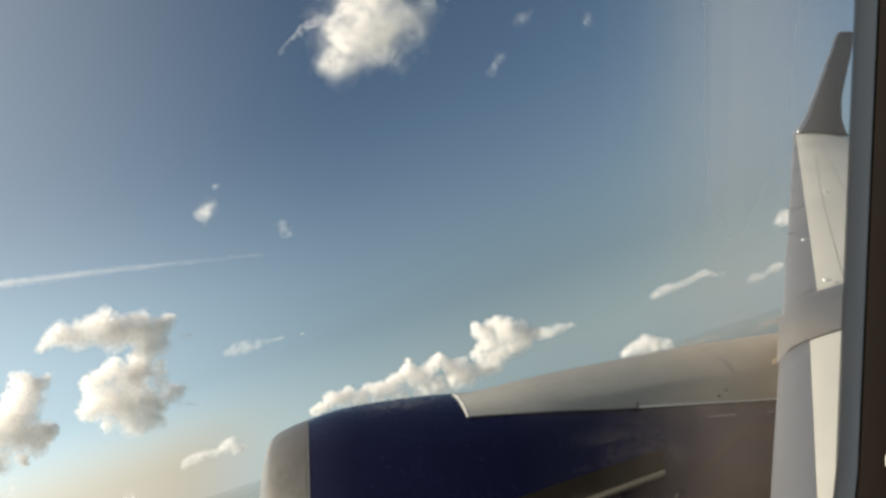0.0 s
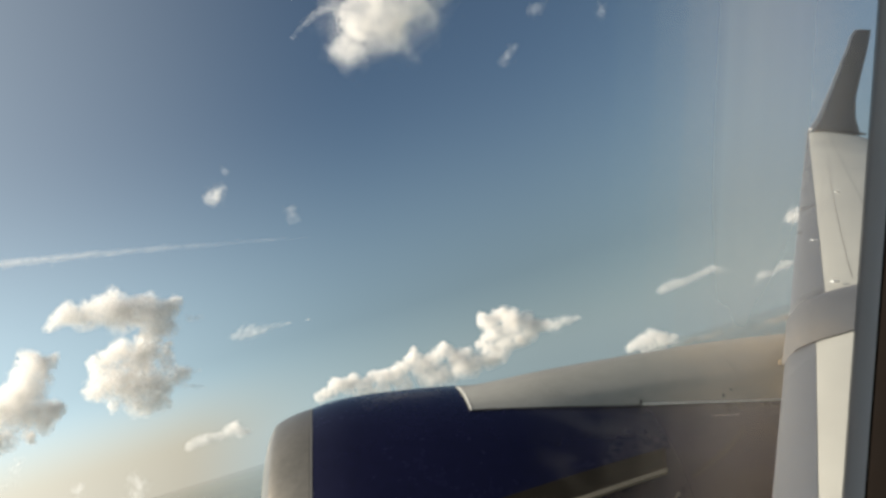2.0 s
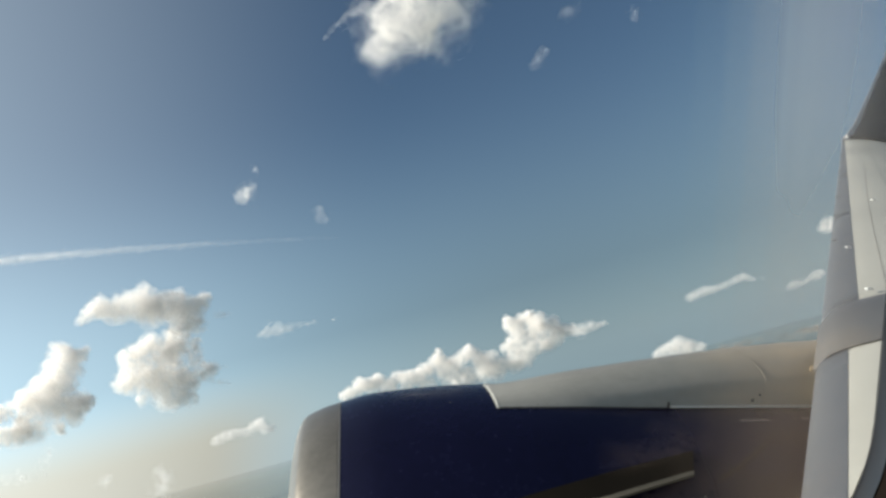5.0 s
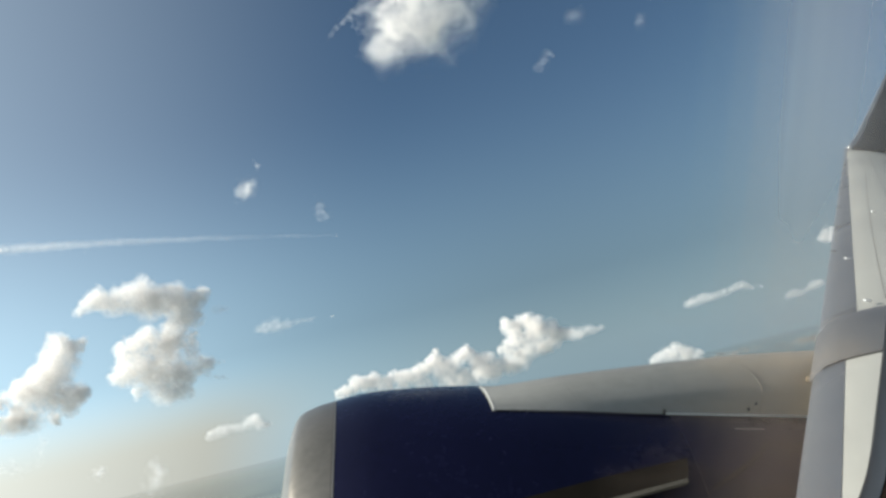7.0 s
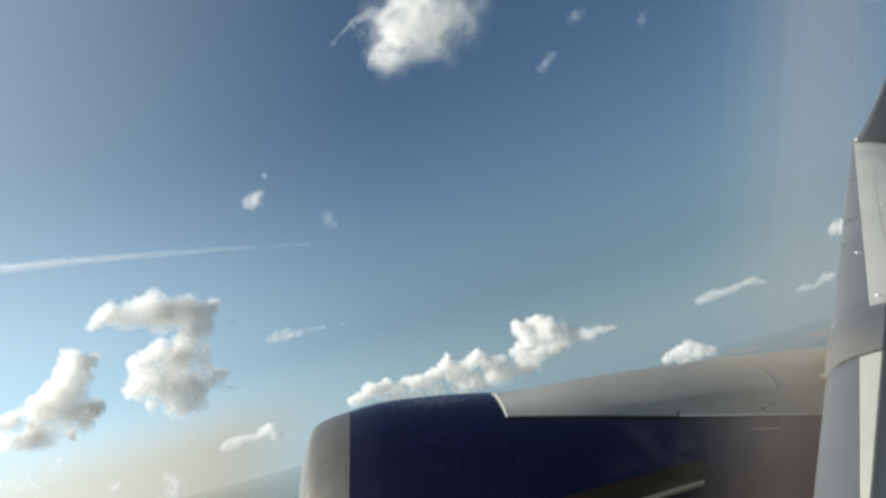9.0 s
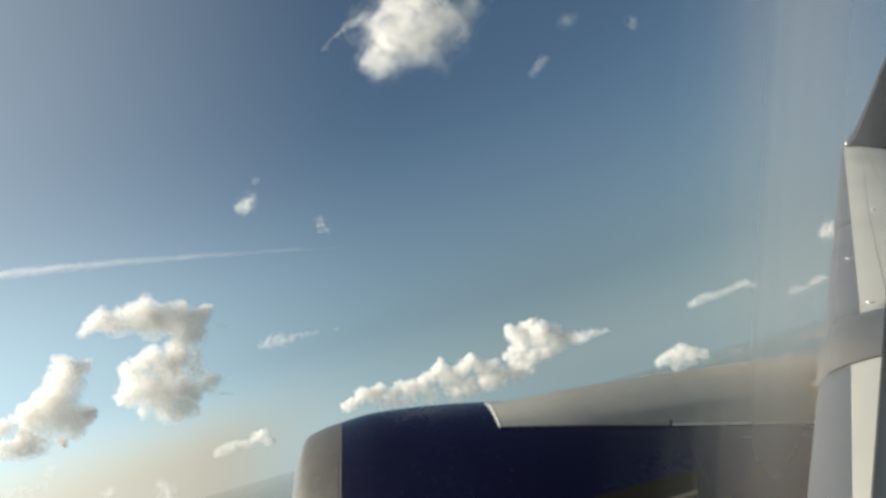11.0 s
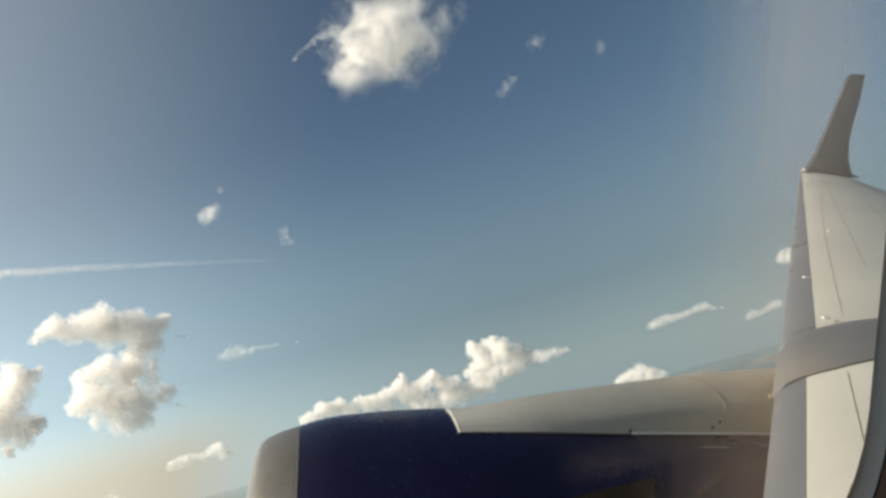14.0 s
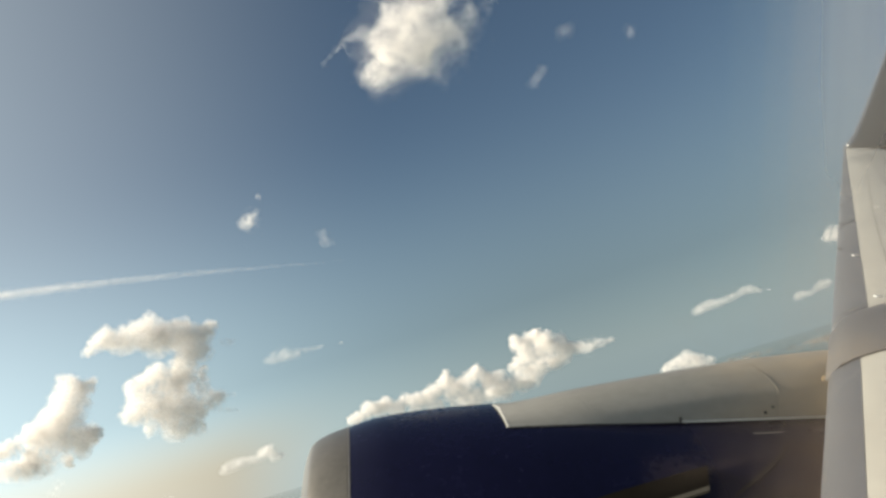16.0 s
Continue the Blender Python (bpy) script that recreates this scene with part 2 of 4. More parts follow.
def frosted_material(clarity):
    """Milky acrylic: daylight glows through it."""
    m, n, l, b, out = material("frosted_acrylic")
    n.remove(b)
    thru, clear, mix = n.new("ShaderNodeBsdfTranslucent"), n.new("ShaderNodeBsdfTransparent"), n.new("ShaderNodeMixShader")
    l.new(ramp(n, l, noise_node(n, l, 70, 3, stretch=(1, 1, 0.05)), [(0.3, (0.40, 0.42, 0.44)), (0.7, (0.54, 0.54, 0.54))]), thru.inputs["Color"])
    mix.inputs[0].default_value = clarity
    l.new(thru.outputs[0], mix.inputs[1])
    l.new(clear.outputs[0], mix.inputs[2])
    l.new(mix.outputs[0], out.inputs["Surface"])
    return m


FROST = frosted_material(0.15)


def vapour_material(name):
    """Droplets, lit from either side."""
    m, n, l, b, out = material(name)
    n.remove(b)
    d, t, both = n.new("ShaderNodeBsdfDiffuse"), n.new("ShaderNodeBsdfTranslucent"), n.new("ShaderNodeMixShader")
    d.inputs["Color"].default_value = t.inputs["Color"].default_value = (0.995, 0.972, 0.948, 1)
    both.inputs[0].default_value = 0.62
    l.new(d.outputs[0], both.inputs[1])
    l.new(t.outputs[0], both.inputs[2])
    l.new(both.outputs[0], out.inputs["Surface"])
    return m


VAPOUR = vapour_material("vapour")


# ---- mesh helpers ----
def mesh_object(name, verts, faces, mats, parent=None, smooth=True, label="", face_mats=None):
    me = bpy.data.meshes.new(name)
    me.from_pydata([tuple(map(float, v)) for v in verts], [], [tuple(map(int, f)) for f in faces])
    for m in mats if isinstance(mats, (list, tuple)) else [mats]:
        me.materials.append(m)
    if smooth:
        me.polygons.foreach_set("use_smooth", [True] * len(me.polygons))
    if face_mats is not None:
        me.polygons.foreach_set("material_index", face_mats)
    me.update()
    ob = new(name, me)
    if parent:
        ob.parent = parent
    if label:
        tagged(ob, label)
    return ob


def grid_faces(rows, cols, wrap=False):
    out = []
    for i in range(rows - 1):
        for j in range(cols if wrap else cols - 1):
            k = (j + 1) % cols
            out.append((i * cols + j, i * cols + k, (i + 1) * cols + k, (i + 1) * cols + j))
    return out


def thing(name, base, label, category, group="", kind=""):
    ob = new(name)
    ob.matrix_world = BANK @ Matrix.Translation(base)
    return tagged(ob, label, category, group, kind)


def lathe(profile, seg=96):
    """Rings about the x axis from (x, r) pairs."""
    v = [(x, r * math.sin(2 * math.pi * k / seg), r * math.cos(2 * math.pi * k / seg)) for x, r in profile for k in range(seg)]
    return v, grid_faces(len(profile), seg, True)


def spline(points, steps):
    """Catmull-Rom through (x, r) pairs."""
    p = [points[0], *points, points[-1]]
    out = []
    for i in range(1, len(p) - 2):
        for s in range(steps):
            t = s / steps
            out.append(tuple(0.5 * (2 * p[i][c] + (p[i + 1][c] - p[i - 1][c]) * t + (2 * p[i - 1][c] - 5 * p[i][c] + 4 * p[i + 1][c] - p[i + 2][c]) * t * t
                                    + (3 * p[i][c] - p[i - 1][c] - 3 * p[i + 1][c] + p[i + 2][c]) * t ** 3) for c in (0, 1)))
    return out + [points[-1]]


def box(bm, lo, hi):
    g = bmesh.ops.create_cube(bm, size=1)
    bmesh.ops.scale(bm, vec=[h - q for h, q in zip(hi, lo)], verts=g["verts"])
    bmesh.ops.translate(bm, vec=[(h + q) / 2 for h, q in zip(hi, lo)], verts=g["verts"])
    return g["verts"]


def part(name, bm, mat, parent, label="", smooth=False):
    me = bpy.data.meshes.new(name)
    bm.normal_update()
    bm.to_mesh(me)
    bm.free()
    me.materials.append(mat)
    if smooth:
        me.polygons.foreach_set("use_smooth", [True] * len(me.polygons))
    ob = new(name, me)
    ob.parent = parent
    return tagged(ob, label) if label else ob


# ---- ground far below ----
GROUND_Z = -200.0


def ground_material():
    m, n, l, b, out = material("fields_and_woods")
    tc, vor = n.new("ShaderNodeTexCoord"), n.new("ShaderNodeTexVoronoi")
    vor.inputs["Scale"].default_value = 0.006
    l.new(tc.outputs["Object"], vor.inputs["Vector"])
    fields = ramp(n, l, vor.outputs["Color"], [(0.0, (0.030, 0.050, 0.026)), (0.5, (0.055, 0.075, 0.035)), (1.0, (0.13, 0.13, 0.075))])
    woods = ramp(n, l, noise_node(n, l, 0.002, 6), [(0.42, (0, 0, 0)), (0.55, (1, 1, 1))])
    mix = n.new("ShaderNodeMixRGB")
    mix.inputs["Color2"].default_value = (0.022, 0.038, 0.022, 1)
    l.new(woods, mix.inputs["Fac"])
    l.new(fields, mix.inputs["Color1"])
    l.new(mix.outputs[0], b.inputs["Base Color"])
    b.inputs["Roughness"].default_value = 0.95
    # haze put into the material: the land turns see-through with distance
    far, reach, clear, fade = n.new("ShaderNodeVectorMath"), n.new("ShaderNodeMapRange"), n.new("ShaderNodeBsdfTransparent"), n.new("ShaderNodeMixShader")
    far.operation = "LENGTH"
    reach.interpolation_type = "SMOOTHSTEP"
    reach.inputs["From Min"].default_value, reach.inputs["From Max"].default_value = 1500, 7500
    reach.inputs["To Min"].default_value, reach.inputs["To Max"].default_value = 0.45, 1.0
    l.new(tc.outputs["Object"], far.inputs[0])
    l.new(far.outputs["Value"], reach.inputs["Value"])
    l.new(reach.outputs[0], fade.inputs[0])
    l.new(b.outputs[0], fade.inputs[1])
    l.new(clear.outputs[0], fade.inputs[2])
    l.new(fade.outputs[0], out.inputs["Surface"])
    return m


def disc(radius, rings, seg):
    v = [(0, 0, 0)] + [(radius * i / rings * math.cos(2 * math.pi * k / seg), radius * i / rings * math.sin(2 * math.pi * k / seg), 0) for i in range(1, rings + 1) for k in range(seg)]
    f = [(0, 1 + k, 1 + (k + 1) % seg) for k in range(seg)]
    f += [(1 + i * seg + k, 1 + (i + 1) * seg + k, 1 + (i + 1) * seg + (k + 1) % seg, 1 + i * seg + (k + 1) % seg) for i in range(rings - 1) for k in range(seg)]
    return v, f


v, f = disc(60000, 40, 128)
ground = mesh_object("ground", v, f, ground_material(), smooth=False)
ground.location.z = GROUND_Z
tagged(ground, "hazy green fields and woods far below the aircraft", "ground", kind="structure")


# towns: pale roofs scattered over the land, joined because they are far too many and small to tell apart
def town(seed, az0, az1, near, far, count):
    rng = np.random.default_rng(seed)
    bm = bmesh.new()
    heart = [(rng.uniform(az0, az1), rng.uniform(near, far)) for _ in range(9)]
    for _ in range(count):
        c = heart[rng.integers(0, len(heart))]
        az, d = radians(c[0] + rng.normal() * 1.1), c[1] + rng.normal() * 160
        w, l, h = rng.uniform(3, 8), rng.uniform(4, 20), rng.uniform(3, 6)
        m = Matrix.Translation((d * math.sin(az), d * math.cos(az), GROUND_Z)) @ Matrix.Rotation(rng.choice([0.3, 1.87, 0.9]), 4, "Z")
        q = [bm.verts.new(m @ Vector(p)) for p in ((-w, -l, 0), (w, -l, 0), (w, l, 0), (-w, l, 0), (-w, -l, h), (w, -l, h), (w, l, h), (-w, l, h), (0, -l, h * 1.3), (0, l, h * 1.3))]
        for f in ((0, 1, 5, 8, 4), (2, 3, 7, 9, 6), (1, 2, 6, 5), (3, 0, 4, 7), (4, 8, 9, 7), (8, 5, 6, 9)):
            bm.faces.new([q[i] for i in f])
    me = bpy.data.meshes.new("town")
    bm.to_mesh(me)
    bm.free()
    me.materials.append(ROOF)
    return tagged(new("town", me), "scattered pale roofs of a distant town", "town", kind="stuff")


def roof_material():
    m, n, l, b, out = material("pale_roofs")
    l.new(ramp(n, l, noise_node(n, l, 0.02, 2), [(0.35, (0.12, 0.11, 0.10)), (0.65, (0.45, 0.42, 0.38))]), b.inputs["Base Color"])
    b.inputs["Roughness"].default_value = 0.8
    # an even see-through share stands in for haze over the roofs
    clear, fade = n.new("ShaderNodeBsdfTransparent"), n.new("ShaderNodeMixShader")
    fade.inputs[0].default_value = 0.86
    l.new(b.outputs[0], fade.inputs[1])
    l.new(clear.outputs[0], fade.inputs[2])
    l.new(fade.outputs[0], out.inputs["Surface"])
    return m


ROOF = roof_material()
town(5, 12, 27, 2300, 4300, 700)

# ---- jet engine: its axis runs along x ----
AX = Vector((0, 5.4, -3.314))
OUTER = [(-0.384, 0.98), (-0.38, 1.05), (-0.368, 1.172), (-0.336, 1.283), (-0.289, 1.351), (-0.169, 1.412), (-0.045, 1.451), (0.212, 1.519), (0.654, 1.565), (1.107, 1.582),
         (1.7, 1.575), (2.36, 1.556), (3.0, 1.548), (3.7, 1.54), (4.3, 1.45), (4.9, 1.3)]


def radius(x):
    for (x0, r0), (x1, r1) in zip(OUTER[6:], OUTER[7:]):
        if x0 <= x <= x1:
            return r0 + (r1 - r0) * (x - x0) / (x1 - x0)
    return OUTER[-1][1]


engine = thing("jet_engine", AX, "navy blue jet engine with bare metal lip hanging under the wing", "jet engine")
SEAM, SPLIT = -0.045, 2.37
v, f = lathe(spline([(0.5, 1.06), (0.1, 1.00), (-0.25, 0.93), (-0.38, 0.945)] + OUTER[:7], 6) + [(SEAM - 0.004, 1.435)])
lip = mesh_object("intake_lip", v, f, LIP, engine, label="bare metal intake lip with a bright leading edge")
v, f = lathe([(SEAM + 0.003, 1.42), (SEAM + 0.007, 1.451), (SEAM + 0.010, 1.4525), (SEAM + 0.016, 1.454)] + [(x, r) for x, r in spline(OUTER[6:], 8) if SEAM + 0.02 < x < SPLIT - 0.01] + [(SPLIT - 0.005, radius(SPLIT)), (SPLIT - 0.0025, radius(SPLIT)), (SPLIT - 0.0015, 1.545), (SPLIT - 0.001, 1.52)])
mesh_object("fan_cowl", v, f, NAVY, engine, label="glossy navy blue fan cowl")
v, f = lathe([(SPLIT + 0.001, 1.52), (SPLIT + 0.0015, 1.545), (SPLIT + 0.0025, radius(SPLIT)), (SPLIT + 0.005, radius(SPLIT))] + [(x, r) for x, r in spline(OUTER[6:], 8) if x > SPLIT + 0.02] + [(4.88, 1.22)])
aft_cowl = mesh_object("aft_cowl", v, f, AFT, engine, label="navy blue reverser cowl behind the panel joint")
v, f = lathe([(SEAM - 0.0045, 1.43), (SEAM - 0.004, 1.4525), (SEAM + 0.006, 1.4545), (SEAM + 0.0065, 1.43)])
mesh_object("lip_joint", v, f, JOINT, engine, smooth=False, label="narrow pale joint strip behind the lip")


def lip_seam(deg, x0, x1):
    """A fine butt joint across the lip skin, along the engine's axis."""
    pts = [(x, q) for x, q in spline(OUTER[:7], 6) if x0 < x < x1]
    a, half = radians(deg), 0.0009
    verts = []
    for x, q in pts:
        verts += [(x, -(q + 0.003) * math.sin(a + k * half), (q + 0.003) * math.cos(a + k * half)) for k in (-1, 1)]
    return mesh_object("lip_seam", verts, grid_faces(len(pts), 2), JOINT, lip)


lip_seam(25, -0.39, -0.05)


def cowl_highlight(deg, x0, x1, half):
    """A narrow pale strip along the aft cowl that paints in a seam's highlight."""
    a, n, verts = radians(deg), 12, []
    for i in range(n + 1):
        x = x0 + (x1 - x0) * i / n
        verts += [(x, -(radius(x) + lift) * math.sin(a + turn), (radius(x) + lift) * math.cos(a + turn)) for turn, lift in ((-half, -0.002), (-half, 0.005), (half, 0.005), (half, -0.002))]
    return mesh_object("seam_highlight", verts, grid_faces(n + 1, 4), SEAM_LINE, aft_cowl, smooth=False)


def cowl_streak(places, wide):
    """A brownish streak down the cowl along (x, degrees) places, thin at both ends."""
    pts, verts = spline(places, 8), []
    for i, (x, deg) in enumerate(pts):
        half = wide / 2 * math.sin(math.pi * (0.06 + 0.9 * i / (len(pts) - 1))) * (1 + 0.25 * noise.noise(Vector((x * 9, 3, 1))))
        for turn, lift in ((-1, -0.002), (-0.9, 0.0022), (0.9, 0.0022), (1, -0.002)):
            a = radians(deg) + turn * half / radius(x)
            verts.append((x, -(radius(x) + lift) * math.sin(a), (radius(x) + lift) * math.cos(a)))
    return mesh_object("brown_streak", verts, grid_faces(len(pts), 4), STREAK, aft_cowl, smooth=False, label="thin brownish streak along the cowl")


cowl_streak([(2.40, 36.4), (2.475, 34.8), (2.64, 31.2), (2.81, 27.0), (2.92, 23.6), (3.02, 20.0)], 0.034)
cowl_highlight(16.4, 2.80, 3.02, 0.0014)
cowl_highlight(16.0, 3.27, 3.33, 0.0014)
v, f = lathe([(SPLIT - 0.002, 1.50), (SPLIT, 1.53), (SPLIT + 0.002, 1.50)])
mesh_object("cowl_joint", v, f, GAP, engine)
v, f = lathe([(0.5, 1.06), (0.8, 1.05), (0.8, 0.02)])
mesh_object("fan_face", v, f, GAP, engine)
v, f = lathe([(4.88, 1.22), (4.5, 1.0), (4.5, 0.02)])
mesh_object("nozzle", v, f, GAP, engine)


# chine: a long fin on the inboard shoulder of the cowl
def chine():
    n, verts = 24, []
    for i in range(n + 1):
        s = i / n
        x = 0.95 + 1.37 * s
        ang = radians(40.8 - 13.2 * s)
        r0 = radius(x) - 0.01
        h = 0.315 * math.sin(min(1.0, s * 1.9) * math.pi / 2)
        lean = ang + radians(34)
        root = Vector((x, -r0 * math.sin(ang), r0 * math.cos(ang)))
        tip = root + Vector((-0.14 * s, -h, -0.05 * h))
        up = Vector((0, -math.cos(lean), math.sin(lean))) * 0.012
        rim = (tip - root).normalized() * 0.03
        verts += [root + Vector((0, 0, 0.016)), tip - rim + Vector((0, 0, 0.014)), tip, tip - rim - Vector((0, 0, 0.03)), root - Vector((0, 0, 0.03))]
    return verts, grid_faces(n + 1, 5)


v, f = chine()
mesh_object("strake", v, f, [CHINE, RIM], engine, smooth=False, label="dark brown aerodynamic strake with a paler tan edge", face_mats=[1 if i % 4 in (1, 2) else 0 for i in range(len(f))])

a = radians(41)
r0 = radius(2.25) - 0.004
bm = bmesh.new()
for off, wide, tall in ((0.0, 0.011, 0.06), (0.055, 0.016, 0.012)):
    base = Vector((2.25, -(r0 + off) * math.sin(a), (r0 + off) * math.cos(a)))
    g = bmesh.ops.create_cone(bm, cap_ends=True, segments=10, radius1=wide / 2, radius2=wide / 2.4, depth=tall)
    bmesh.ops.translate(bm, verts=g["verts"], vec=(0, 0, tall / 2))
    bmesh.ops.rotate(bm, verts=g["verts"], cent=(0, 0, 0), matrix=Matrix.Rotation(a, 3, "X"))
    bmesh.ops.translate(bm, verts=g["verts"], vec=base)
part("pin", bm, JOINT, aft_cowl, "small pale pin behind the strake")

# ---- pylon ----
pylon = thing("pylon", AX, "pale grey engine pylon joining the cowl to the wing", "pylon")
TOPS = [(1.06, -1.716), (1.25, -1.672), (1.664, -1.585), (2.333, -1.487), (3.028, -1.402), (3.677, -1.352), (4.2, -1.33)]
HALF = 0.285


def section(x, zt, u):
    """A place on the fairing's skin: a steep flank up to a crease that climbs aft from the nose, then a rounded back."""
    rad = radius(x) + 0.010
    y = HALF * math.copysign(abs(u) ** 0.75, u)
    out, edge = abs(y) / HALF, 0.88
    share = 0.50 * min(1.0, max(0.0, (x - 1.06) / 1.5)) ** 0.7
    if out > edge:
        lift = share * (1 - out) / (1 - edge)
    else:
        lift = share + (1 - share) * (1 - (out / edge) ** 2.1) ** 0.9
    return y, math.sqrt(rad ** 2 - y ** 2) + max(0.0, zt - AX.z - rad) * lift


def pylon_body():
    """Sections from the near joint over the back to the far joint; the nose ends in a short step."""
    tops = [(1.055, TOPS[0][1] - 0.004), *spline(TOPS, 8)]
    cols, verts = 49, []
    for i, (x, zt) in enumerate(tops):
        for j in range(cols):
            y, z = section(x, zt, -1 + 2 * j / (cols - 1))
            verts.append((x, y, z - (0.03 if i == 0 else 0.0)))
    return verts, grid_faces(len(tops), cols)


v, f = pylon_body()
fairing = mesh_object("fairing", v, f, PYLON, pylon, label="pale painted pylon fairing with dirt streaks and light painted in aft")


def strip(p, q, w, h, nseg=1):
    """A thin raised bar between two places, in the parent's frame."""
    p, q = Vector(p), Vector(q)
    d = (q - p).normalized()
    side = d.cross(Vector((0, 0, 1))).normalized() * w / 2
    up = side.cross(d).normalized() * h
    bm = bmesh.new()
    vs = [bm.verts.new(c) for c in (p - side, p + side, q + side, q - side, p - side + up, p + side + up, q + side + up, q - side + up)]
    for f in ((3, 2, 1, 0), (4, 5, 6, 7), (0, 1, 5, 4), (1, 2, 6, 5), (2, 3, 7, 6), (3, 0, 4, 7)):
        bm.faces.new([vs[i] for i in f])
    return bm


def shoulder(x, dz=0.0):
    return (x, -HALF - 0.004, math.sqrt(radius(x) ** 2 - HALF ** 2) + dz)


part("sill_strip", strip(shoulder(2.335, 0.012), shoulder(3.62, 0.012), 0.012, 0.012), BRIGHT, fairing, "bright worn strip along the cowl joint")
part("joint_line", strip(shoulder(1.07, 0.0), shoulder(3.62, 0.0), 0.012, 0.008), GAP, fairing)
bm = bmesh.new()
lx, ly, lz = shoulder(2.325, 0.005)
box(bm, (lx - 0.007, ly - 0.006, lz), (lx + 0.007, ly + 0.01, lz + 0.045))
part("latch", bm, GAP, fairing, "small dark latch at the cowl joint")


def pylon_point(x, u, lift=0.0):
    tops = TOPS
    zt = tops[-1][1]
    for (x0, z0), (x1, z1) in zip(tops, tops[1:]):
        if x0 <= x <= x1:
            zt = z0 + (z1 - z0) * (x - x0) / (x1 - x0)
            break
    y, z = section(x, zt, u)
    return Vector((x, y - lift * (0.8 if u < -0.5 else 0.2), z + lift * 0.6))


def seam_line(name, places, wide, mat, label=""):
    """A narrow ribbon laid on the pylon along (x, u) places."""
    pts = [pylon_point(x, u, 0.0045) for x, u in places]
    verts = []
    for i, p in enumerate(pts):
        d = (pts[min(i + 1, len(pts) - 1)] - pts[max(i - 1, 0)]).normalized()
        n = Vector((0, -0.75, 0.66))
        side = d.cross(n).normalized() * wide / 2
        verts += [p - side, p + side, p + side - n * 0.006, p - side - n * 0.006]
    return mesh_object(name, verts, grid_faces(len(pts), 4, True), mat, fairing, smooth=False, label=label)


seam_line("nose_edge", [(1.068, -1 + 0.05 * k) for k in range(31)], 0.0022, BRIGHT, "thin bright edge at the fairing nose")
seam_line("panel_seam", spline([(2.93, 0.1), (2.973, -0.184), (3.05, -0.574), (3.085, -0.786), (3.078, -0.9), (3.064, -0.985)], 6), 0.0011, FAINT)
for k in range(6):
    for dx in (0.0, 0.035):
        p = pylon_point(1.62 + dx + 0.012 * k, -0.25 - 0.11 * k, 0.004)
        bm = bmesh.new()
        bmesh.ops.create_icosphere(bm, subdivisions=1, radius=0.002, matrix=Matrix.Translation(p))
        part("rivet", bm, GAP, fairing)
for k in range(5):
    p = pylon_point(1.2 + 0.075 * k, -0.93, 0.004)
    bm = bmesh.new()
    bmesh.ops.create_icosphere(bm, subdivisions=1, radius=0.0028, matrix=Matrix.Translation(p))
    part("rivet", bm, GAP, fairing)
# small uneven tan lump where the pylon meets the leading edge
bm = bmesh.new()
g = bmesh.ops.create_icosphere(bm, subdivisions=3, radius=0.024, matrix=Matrix.Translation((3.475, -0.222, 1.805)))
for vert in bm.verts:
    vert.co += Vector((1.0, 0.4, 1.2)) * 0.03 * noise.noise(vert.co * 30)
part("tan_lump", bm, TAN_SPOT, pylon, "small tan lump where pylon meets wing", True)


def dot(x, u, r):
    bm = bmesh.new()
    g = bmesh.ops.create_cone(bm, cap_ends=True, segments=14, radius1=r, radius2=r, depth=0.008)
    bmesh.ops.rotate(bm, verts=g["verts"], cent=(0, 0, 0), matrix=Matrix.Rotation(radians(82), 3, "X"))
    bmesh.ops.translate(bm, verts=g["verts"], vec=pylon_point(x, u))
    return bm


part("drain_hole", dot(2.978, -0.955, 0.013), GAP, fairing)
part("drain_hole", dot(3.037, -0.922, 0.010), GAP, fairing)

# ---- wing ----
SWEEP, DIHED, LEX, LEY, LEZ, TIPY = math.tan(radians(34.73)), math.tan(radians(7.84)), 3.655, 5.4, -1.42, 22.0
wing = thing("wing", (LEX, LEY, LEZ), "swept pale grey airliner wing with leading edge slats", "wing")


def chord(y):
    s = y - LEY
    return 7.0 - s * 5.05 / 16.6 if s > 0 else 7.0 - s * 0.95


def foil(u, y):
    """Upper and lower height at a share u of the chord."""
    t = (0.125 - 0.025 * (y - LEY) / 16.6) * chord(y)
    th = t * 5 * (0.2969 * math.sqrt(u) - 0.126 * u - 0.3516 * u * u + 0.2843 * u ** 3 - 0.1036 * u ** 4)
    camber = 0.012 * chord(y) * 4 * u * (1 - u)
    return camber + th * 0.9, camber - th * 0.9


def wing_point(y, x_off, upper=True, lift=0.0):
    c = chord(y)
    u = min(1, max(0, x_off / c))
    up, lo = foil(u, y)
    tilt = -math.tan(radians(1.5)) * x_off
    return Vector(((y - LEY) * SWEEP + x_off, y - LEY, (y - LEY) * DIHED + (up if upper else lo) + tilt + lift))


